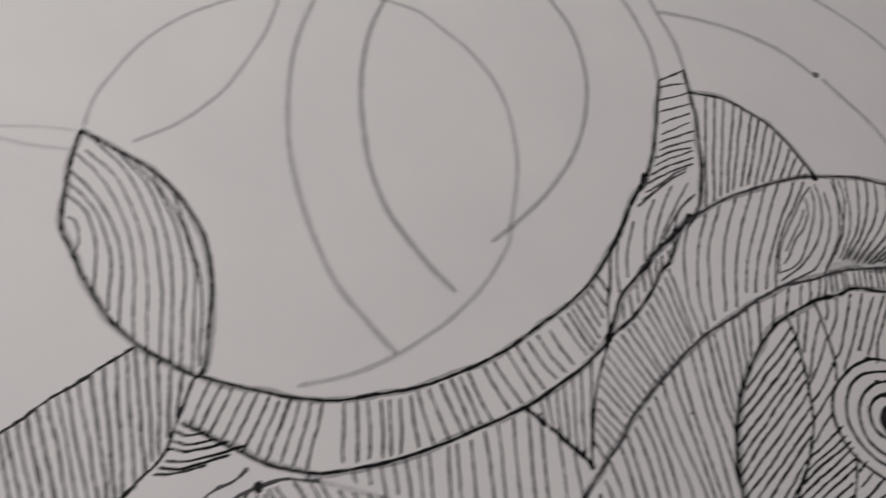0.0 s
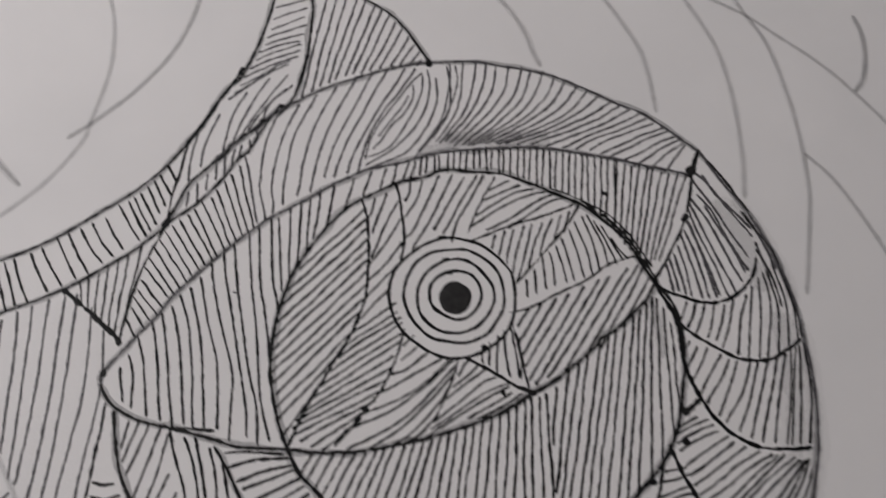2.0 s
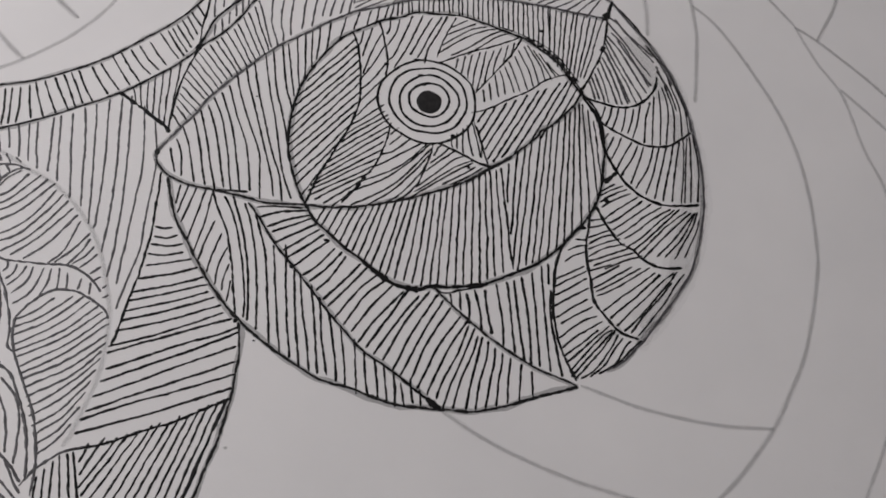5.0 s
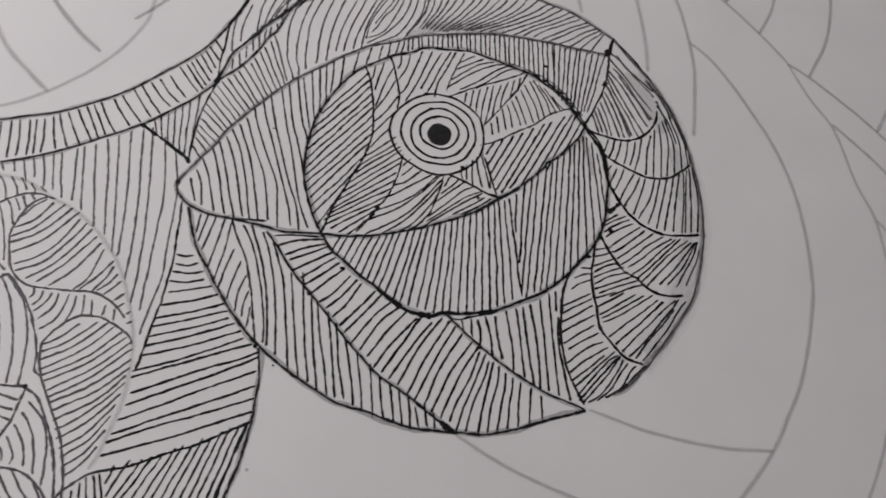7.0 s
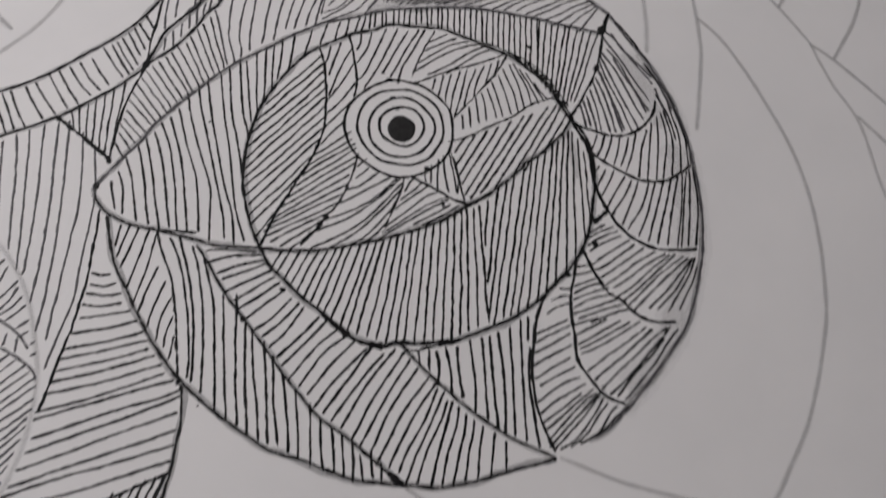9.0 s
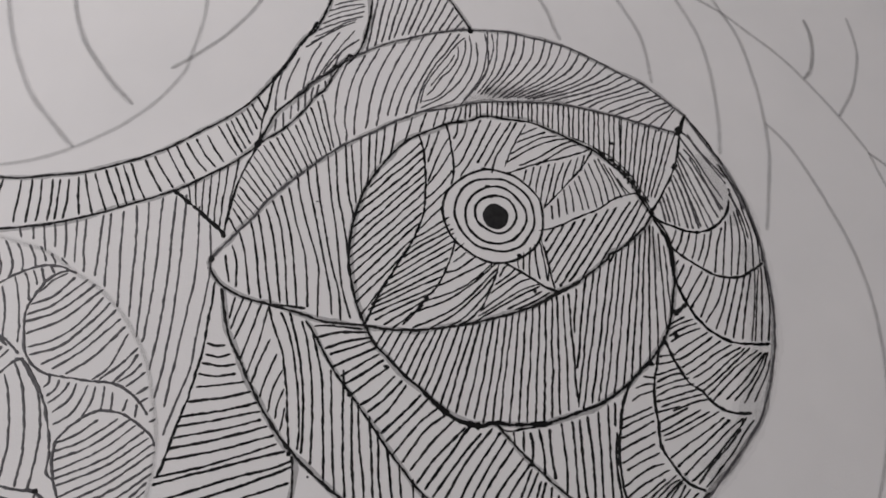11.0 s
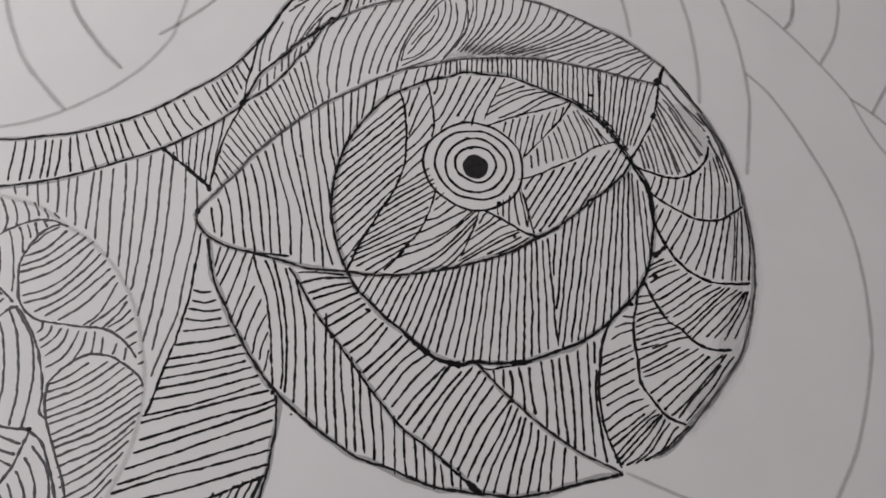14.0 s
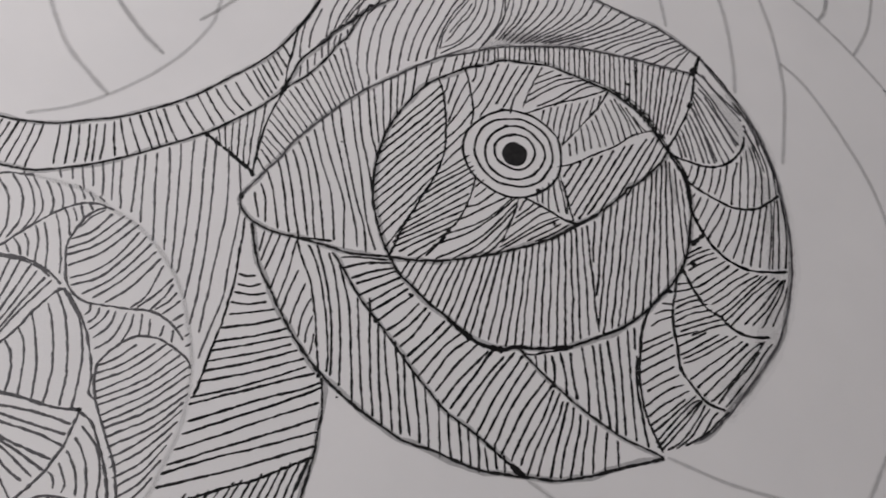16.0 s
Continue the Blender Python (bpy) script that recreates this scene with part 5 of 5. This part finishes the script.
strokes("cheek_hatching", .42,
        [(-17.7, -37.7), (-14.8, -34.7), (-11.9, -31.4)],
        [(-17.0, -38.8), (-13.4, -35.0), (-10.7, -32.0)],
        [(-15.9, -40.7), (-12.3, -36.0), (-9.3, -33.4)],
        [(-14.5, -41.8), (-11.3, -37.0), (-8.2, -34.4)],
        [(-13.3, -42.9), (-10.2, -38.7), (-6.7, -35.0)],
        [(-12.3, -44.7), (-9.5, -40.7), (-5.1, -36.0)],
        [(-11.1, -45.5), (-7.8, -40.7), (-4.4, -35.8)],
        [(-9.9, -46.6), (-6.8, -42.0), (-2.7, -36.8)],
        [(-8.6, -47.5), (-5.4, -41.9), (-1.0, -36.0)],
        [(-7.2, -49.1), (-4.1, -43.2), (0.3, -36.5)],
        [(-5.9, -49.9), (-2.4, -43.2), (1.1, -37.5)],
        [(-4.5, -50.8), (-1.4, -44.1), (2.3, -38.8)],
        [(-3.4, -52.0), (-2.9, -50.9), (0.3, -44.7), (3.7, -40.2)],
        [(-2.0, -52.9), (-1.1, -50.9), (1.7, -45.4), (4.7, -41.0)],
        [(-0.7, -53.5), (0.4, -50.8), (3.0, -46.3), (5.0, -41.8)],
        [(0.3, -54.9), (1.9, -50.8), (4.4, -45.6), (5.9, -42.2)],
        [(1.8, -55.1), (3.2, -50.7), (5.4, -46.2), (6.3, -43.5)],
        [(3.7, -55.2), (4.9, -50.7), (6.2, -46.5), (7.0, -43.6)],
        [(5.2, -55.2), (6.2, -50.6), (7.4, -47.1), (7.8, -44.3)],
        [(6.8, -55.0), (7.8, -50.6), (8.6, -47.8), (8.9, -45.4)],
        [(8.4, -54.7), (9.1, -50.5), (9.7, -48.4), (10.0, -46.2)],
        [(10.2, -54.3), (10.6, -50.5), (11.2, -47.0)],
        [(12.1, -53.8), (12.5, -50.4), (12.8, -48.0)],
        [(14.2, -53.2), (14.3, -50.4), (14.3, -49.2)])
strokes("cheek_hatching", .44,
        [(-28.5, -21.8), (-26.5, -21.5), (-21.1, -21.7)],
        [(-28.2, -23.6), (-24.9, -22.5), (-20.4, -22.1)],
        [(-26.7, -25.2), (-23.7, -23.9), (-19.5, -22.9)],
        [(-25.9, -26.2), (-22.7, -24.8), (-19.7, -23.5)],
        [(-25.6, -28.1), (-22.3, -26.3), (-18.9, -24.6)],
        [(-24.1, -29.4), (-21.4, -27.5), (-18.4, -25.4)],
        [(-23.4, -30.6), (-20.7, -28.7), (-17.7, -26.3)],
        [(-22.4, -32.1), (-19.7, -29.8), (-16.9, -27.4)],
        [(-21.0, -33.6), (-18.5, -31.7), (-15.9, -28.8)],
        [(-19.8, -34.7), (-17.5, -32.6), (-14.8, -29.4)],
        [(-18.8, -36.2), (-16.6, -33.8), (-14.2, -30.1)])
hatch("leaf_hatching", 11, .34, 0,
      [(-110.5, 21.2), (-111.4, 24.3), (-111.7, 26.4), (-111.6, 28.1), (-111.5, 30.9), (-110.2, 31.6), (-109.0, 32.8), (-106.7, 32.1), (-103.6, 30.3), (-101.2, 28.4), (-98.4, 26.1)],
      [(-109.5, 20.5), (-108.2, 21.8), (-107.8, 23.0), (-107.2, 23.9), (-106.5, 26.1), (-105.1, 26.7), (-103.2, 26.7), (-101.2, 26.2), (-99.2, 24.7), (-97.2, 22.4), (-95.4, 19.3)],
      [(-108.7, 17.8), (-106.5, 16.8), (-104.8, 16.9), (-103.5, 16.6), (-102.3, 17.5), (-100.7, 17.2), (-98.9, 16.8), (-97.4, 16.5), (-95.7, 15.9), (-94.2, 14.6), (-93.1, 12.4)],
      [(-109.1, 15.7), (-106.0, 11.0), (-103.9, 8.8), (-102.1, 6.8), (-100.3, 5.4), (-98.6, 4.0), (-96.9, 2.9), (-95.5, 2.2), (-94.4, 1.9), (-93.1, 1.7), (-92.3, 2.3)])
pencil_line("graphite_smudge", 4.0, .14, [(44.5, -0.8), (45.1, -8.0), (45.0, -13.8), (44.4, -18.8), (43.1, -23.8), (41.4, -29.2), (38.8, -34.2), (35.9, -38.3), (32.8, -41.9)])
pencil_line("graphite_smudge", 4.2, .15, [(37.9, 16.4), (40.5, 10.8), (42.4, 5.9), (43.7, 2.4)])
strokes("forehead_hatching", .36,
        [(-26.1, 27.9), (-27.0, 25.2), (-27.6, 21.8), (-27.7, 17.6), (-27.5, 14.9), (-26.7, 11.9), (-26.5, 10.6)],
        [(-23.1, 29.9), (-24.4, 26.4), (-25.3, 23.0), (-25.9, 19.2), (-26.0, 15.5), (-25.5, 13.3), (-25.5, 11.6)],
        [(-20.6, 31.7), (-22.3, 27.6), (-23.5, 24.1), (-24.0, 20.3), (-24.3, 16.1), (-24.2, 13.0)],
        [(-17.7, 33.5), (-19.5, 29.3), (-20.9, 25.3), (-21.8, 20.5), (-22.1, 16.8), (-22.4, 14.5)],
        [(-15.0, 34.8), (-16.8, 30.6), (-18.3, 26.6), (-19.5, 22.6), (-20.2, 18.4), (-20.5, 15.2)],
        [(-12.5, 36.1), (-13.8, 32.9), (-15.4, 28.8), (-17.0, 24.8), (-18.1, 21.4), (-18.7, 17.6)],
        [(-10.3, 36.6), (-12.2, 32.6), (-14.0, 28.0), (-15.7, 24.0), (-16.7, 20.6), (-17.4, 17.7)],
        [(-7.7, 37.1), (-9.4, 33.4), (-11.4, 29.7), (-13.2, 25.6), (-14.7, 21.7), (-15.5, 18.4)],
        [(-6.1, 37.2), (-8.6, 32.5), (-10.6, 29.3), (-12.3, 25.7), (-13.3, 22.3), (-14.0, 18.7)],
        [(-30.1, 20.6), (-29.3, 17.5), (-28.5, 14.0), (-27.5, 10.1)])
strokes("forehead_swirl", .33,
        [(-5.1, 36.4), (-6.9, 34.2), (-9.4, 30.2), (-11.3, 27.0), (-12.4, 24.3), (-13.1, 20.9)],
        [(-7.0, 32.2), (-8.0, 30.1), (-9.4, 28.0), (-10.8, 25.6), (-11.3, 24.8)],
        [(-6.3, 34.2), (-6.4, 31.7), (-7.6, 29.1), (-9.4, 26.8), (-10.9, 24.0), (-12.0, 22.7)],
        [(-5.1, 35.9), (-5.1, 33.4), (-6.0, 29.8), (-7.8, 26.2), (-9.1, 23.7), (-10.8, 22.2), (-12.8, 21.3)],
        [(-4.3, 37.0), (-3.9, 34.0), (-4.5, 30.0), (-6.0, 26.6), (-8.2, 23.8), (-10.1, 21.9), (-12.9, 19.9)],
        [(-3.0, 35.6), (-2.7, 32.1), (-3.5, 28.6), (-5.1, 25.3), (-7.0, 22.5), (-9.3, 21.1), (-12.7, 19.2)],
        [(-1.4, 37.8), (-1.0, 34.8), (-1.3, 31.3), (-2.1, 28.2), (-3.5, 25.4), (-5.4, 22.4)],
        [(0.0, 38.0), (0.2, 35.0), (-0.5, 31.4), (-1.9, 27.8), (-3.9, 24.4), (-6.0, 21.4)])
strokes("brow_strand_hatching", .36,
        [(-37.2, 24.3), (-37.6, 21.7), (-37.8, 18.9), (-37.7, 16.2)],
        [(-34.5, 27.7), (-35.5, 24.3), (-36.1, 21.4), (-36.2, 18.6)],
        [(-31.0, 31.7), (-32.5, 27.9), (-33.1, 24.5), (-33.4, 21.2)],
        [(-27.9, 34.3), (-29.9, 30.1), (-31.5, 25.6), (-32.1, 23.2)],
        [(-25.2, 35.1), (-28.0, 30.3), (-30.1, 26.3), (-31.4, 23.5)],
        [(-24.3, 33.2), (-26.5, 31.0), (-28.7, 27.9), (-30.3, 24.8)],
        [(-25.1, 32.6), (-26.9, 30.5), (-27.9, 28.4), (-28.2, 26.7)],
        [(-34.1, 19.5), (-34.0, 18.4), (-33.9, 16.6)],
        [(-32.9, 20.8), (-32.9, 19.4), (-32.8, 17.1)],
        [(-31.6, 21.9), (-31.9, 20.4), (-31.8, 18.6)],
        [(-30.8, 22.6), (-31.0, 21.2), (-31.2, 19.6)],
        [(-29.8, 23.5), (-29.7, 22.3), (-29.7, 21.1)],
        [(-29.0, 25.4), (-28.7, 24.0), (-28.8, 23.1)],
        [(-35.1, 17.6), (-35.1, 16.3), (-35.1, 14.9)],
        [(-36.3, 16.1), (-36.2, 15.0), (-36.1, 13.0)],
        [(-37.4, 14.7), (-37.4, 13.6), (-37.4, 12.2)])
strokes("temple_hatching", .42,
        [(35.2, 20.8), (37.0, 18.9), (39.4, 15.3), (41.2, 12.6), (42.6, 10.6)],
        [(34.6, 19.9), (35.6, 18.1), (37.9, 14.3), (39.6, 10.8), (41.6, 7.3)],
        [(35.2, 17.2), (37.2, 14.3), (38.8, 10.3), (40.5, 6.8), (41.3, 5.3)],
        [(34.2, 16.5), (36.3, 13.0), (37.9, 9.0), (39.3, 5.5), (40.2, 3.6)],
        [(33.8, 16.1), (35.4, 11.7), (37.0, 7.3), (38.4, 3.9), (39.0, 2.0)],
        [(33.5, 15.2), (34.9, 10.4), (36.5, 6.1), (37.6, 2.3), (38.0, 1.3)],
        [(33.0, 13.9), (33.9, 10.7), (35.5, 6.0), (36.7, 1.4)],
        [(33.4, 12.7), (34.7, 8.4), (35.6, 4.5), (36.3, 1.0)],
        [(32.7, 11.4), (33.9, 7.5), (34.8, 3.6), (35.2, 0.9)],
        [(32.1, 10.6), (33.1, 6.6), (33.9, 3.1), (34.3, 0.9)],
        [(31.6, 8.9), (32.4, 5.0), (32.8, 1.1)],
        [(30.9, 7.6), (31.6, 4.1), (32.0, 1.3)],
        [(30.2, 6.8), (30.7, 4.1), (31.0, 1.8)],
        [(29.7, 6.0), (30.0, 3.6), (30.3, 1.7)],
        [(36.3, 20.5), (37.9, 17.3), (40.7, 14.2), (42.6, 11.9)],
        [(36.2, 15.4), (37.6, 12.3), (39.6, 8.4), (40.8, 4.9)],
        [(43.2, 11.5), (44.3, 8.7), (45.3, 5.6)],
        [(42.8, 9.8), (43.4, 7.5), (44.4, 4.4)])
strokes("scale_hatching", .36,
        [(29.1, -17.2), (30.6, -16.3), (31.8, -15.7)],
        [(28.9, -18.1), (30.8, -16.9), (33.2, -16.0)],
        [(28.7, -19.3), (30.7, -18.0), (33.8, -16.6)],
        [(28.9, -20.3), (31.6, -18.6), (34.3, -17.4)],
        [(29.5, -22.1), (32.1, -20.3), (35.6, -18.0)],
        [(29.9, -23.3), (32.6, -21.6), (36.3, -18.8)],
        [(30.3, -24.5), (33.4, -22.5), (37.7, -19.3)],
        [(30.8, -25.7), (34.3, -23.4), (36.4, -21.7), (39.5, -20.0)],
        [(32.1, -26.2), (34.8, -24.4), (37.3, -22.5), (41.1, -20.3)],
        [(32.2, -27.8), (35.3, -25.7), (38.1, -23.2), (41.8, -20.4)],
        [(33.4, -28.3), (36.2, -26.0), (39.1, -23.5), (42.7, -20.3)],
        [(34.2, -28.9), (36.7, -26.6), (40.0, -23.5), (44.0, -20.6)],
        [(34.9, -29.7), (38.3, -26.5), (41.3, -23.7), (44.6, -20.9)],
        [(37.3, -29.4), (40.2, -26.7), (42.9, -23.7), (45.1, -21.1)],
        [(38.7, -29.5), (41.5, -26.7), (43.5, -24.0), (45.4, -20.9)],
        [(40.3, -29.8), (42.5, -26.6), (44.5, -23.6), (45.8, -20.8)],
        [(42.1, -29.5), (43.4, -27.2), (45.0, -24.5), (45.9, -22.2)],
        [(26.6, -22.9), (28.0, -22.6), (29.6, -22.2)],
        [(26.4, -24.2), (28.2, -23.7), (30.0, -23.0)],
        [(23.6, -26.3), (24.5, -26.4), (25.8, -26.4)],
        [(22.2, -28.4), (23.8, -27.7), (25.7, -27.4)],
        [(21.4, -30.5), (23.3, -29.3), (25.6, -28.6)])
strokes("scale_hatching", .36,
        [(25.9, -26.1), (28.1, -25.2), (30.2, -24.4)],
        [(25.8, -27.2), (28.3, -25.9), (30.7, -25.3)],
        [(25.6, -28.3), (28.5, -27.0), (31.4, -26.1)],
        [(25.5, -29.5), (28.4, -28.0), (32.1, -27.1)],
        [(25.5, -30.4), (28.9, -29.2), (32.7, -27.9)],
        [(26.2, -31.2), (29.8, -29.8), (33.6, -28.6)],
        [(28.0, -31.7), (31.3, -30.3), (34.8, -29.3)])
strokes("scale_hatching", .37,
        [(25.4, -32.2), (27.7, -31.4), (29.3, -30.9)],
        [(25.5, -33.8), (28.3, -32.3), (30.6, -31.0)],
        [(25.8, -35.2), (28.7, -33.6), (32.7, -31.2)],
        [(26.1, -35.8), (29.6, -34.0), (34.2, -31.5)],
        [(26.2, -36.6), (29.5, -35.1), (35.8, -31.4)],
        [(26.9, -39.2), (29.9, -36.9), (32.9, -34.9), (36.6, -32.3)],
        [(27.9, -40.5), (29.7, -39.0), (33.4, -36.1), (37.5, -32.6)],
        [(28.8, -41.7), (31.5, -39.2), (35.2, -36.0), (38.0, -33.5), (39.8, -32.2)],
        [(29.9, -42.6), (32.2, -40.7), (35.3, -37.6), (38.6, -34.1), (40.4, -32.1)],
        [(31.0, -42.9), (33.5, -40.0), (36.6, -36.9), (39.2, -34.0)],
        [(32.2, -43.4), (33.9, -41.5), (37.5, -37.5), (39.7, -34.6), (41.6, -32.4)],
        [(19.6, -33.6), (22.1, -32.5), (24.7, -31.3)],
        [(19.3, -35.0), (22.0, -33.5), (24.9, -32.2)],
        [(19.1, -36.5), (21.9, -35.1), (24.8, -33.4)],
        [(18.9, -38.5), (21.1, -37.1), (24.9, -35.2)],
        [(19.1, -40.4), (21.6, -38.7), (24.6, -37.1)],
        [(19.7, -41.4), (22.4, -39.8), (25.2, -38.4)],
        [(19.1, -43.9), (21.3, -42.2), (23.5, -40.8), (25.8, -40.0)],
        [(19.6, -45.4), (21.8, -43.6), (24.3, -42.2), (26.6, -41.0)],
        [(19.7, -46.8), (22.9, -44.5), (25.7, -42.3)],
        [(19.9, -47.9), (22.8, -45.6), (25.3, -43.5), (27.6, -41.7)],
        [(20.3, -49.3), (23.9, -45.6), (26.5, -43.2), (28.1, -42.4)],
        [(20.5, -50.1), (24.8, -45.8), (27.7, -43.1), (28.5, -42.5)],
        [(21.2, -50.4), (26.0, -45.5), (28.0, -43.1), (28.5, -42.8)],
        [(22.0, -50.4), (24.5, -48.9), (27.2, -45.7), (28.9, -43.1)],
        [(23.5, -50.1), (26.3, -48.0), (28.1, -45.4), (29.6, -43.7)],
        [(24.9, -49.6), (27.8, -48.0), (29.9, -45.1), (30.9, -44.2)],
        [(26.5, -48.9), (28.1, -48.0), (30.4, -45.9), (32.7, -44.1)])
strokes("nose_leaf_hatching", .42,
        [(-44.0, -25.5), (-42.7, -25.8), (-41.3, -25.6)],
        [(-44.0, -27.3), (-42.2, -27.6), (-40.4, -27.0)],
        [(-44.4, -28.6), (-41.8, -28.9), (-39.5, -28.5)],
        [(-44.7, -30.3), (-42.0, -30.5), (-39.3, -29.9)],
        [(-44.7, -32.3), (-41.3, -31.7), (-38.0, -31.0)],
        [(-45.8, -34.5), (-41.1, -33.7), (-36.9, -32.4)],
        [(-46.6, -36.8), (-41.0, -35.6), (-35.9, -34.1)],
        [(-46.8, -38.2), (-40.9, -36.8), (-35.3, -35.3)],
        [(-47.4, -39.9), (-40.7, -38.3), (-35.0, -36.6)],
        [(-47.6, -41.4), (-40.6, -39.6), (-34.1, -37.4)],
        [(-48.1, -43.0), (-40.5, -41.2), (-33.0, -38.7)],
        [(-48.8, -45.4), (-42.5, -43.6), (-37.1, -41.7), (-32.6, -39.9)],
        [(-48.9, -46.4), (-45.8, -45.4), (-39.7, -43.5), (-34.8, -41.9), (-31.3, -40.9)])
strokes("nose_leaf_hatching", .42,
        [(-48.8, -48.8), (-43.7, -47.0), (-37.4, -44.7), (-33.5, -43.6), (-30.4, -42.2)],
        [(-49.3, -50.7), (-42.8, -48.2), (-33.5, -44.6), (-30.1, -43.0)],
        [(-50.1, -53.0), (-45.7, -51.3), (-38.0, -48.2), (-30.4, -45.3)],
        [(-50.8, -55.1), (-45.5, -53.1), (-37.8, -50.4), (-30.4, -47.7)],
        [(-51.4, -56.4), (-45.4, -54.2), (-37.7, -52.0), (-30.4, -49.7)],
        [(-51.9, -58.3), (-45.1, -56.4), (-37.6, -54.1), (-30.6, -51.7)])
strokes("cheekbone_hatching", .34,
        [(-73.4, -9.2), (-73.1, -10.1), (-72.8, -10.9)],
        [(-71.5, -8.7), (-71.3, -9.9), (-71.1, -11.0)])
pencil_line("graphite_smudge", 3.5, .20, [(-1.5, 25.4), (3.5, 25.3), (9.5, 25.4), (14.0, 25.0)])
ink_line("iris_bead", .48, 0, [(18.2, 15.3), (19.6, 14.2), (20.5, 13.2)])
ink_line("iris_bead", .48, 0, [(21.6, 12.9), (22.9, 11.6), (23.6, 10.6)])
ink_line("iris_bead", .48, 0, [(24.1, 10.1), (25.2, 8.6), (26.1, 7.0)])
ink_line("iris_bead", .48, 0, [(26.2, 6.6), (27.2, 5.0), (27.9, 3.8)])
for bead in ((19.3, 14.3), (21.3, 13.2), (22.6, 11.7), (23.9, 10.6), (25.0, 9.2), (26.0, 7.6), (26.9, 6.0)):
    blot("ink_blot", bead, 0.42, 0.38)
blot("ink_blot", (-1.8, 8.9), 0.55, 0.32)
blot("ink_blot", (-1.2, 5.5), 0.55, 0.32)
blot("ink_blot", (-0.8, 3.6), 0.55, 0.32)
blot("ink_blot", (21.7, 16.7), 0.55, 0.32)
blot("ink_blot", (32.9, 13.0), 0.55, 0.32)
blot("ink_blot", (34.3, 20.2), 0.55, 0.32)
strokes("ladder_hatching", .36,
        [(-32.2, 32.6), (-29.3, 34.6), (-26.8, 36.6), (-25.0, 37.6)],
        [(-32.8, 31.2), (-30.3, 33.3), (-27.6, 35.6), (-25.2, 36.9)],
        [(-33.6, 30.1), (-31.5, 32.1), (-28.8, 34.6)])
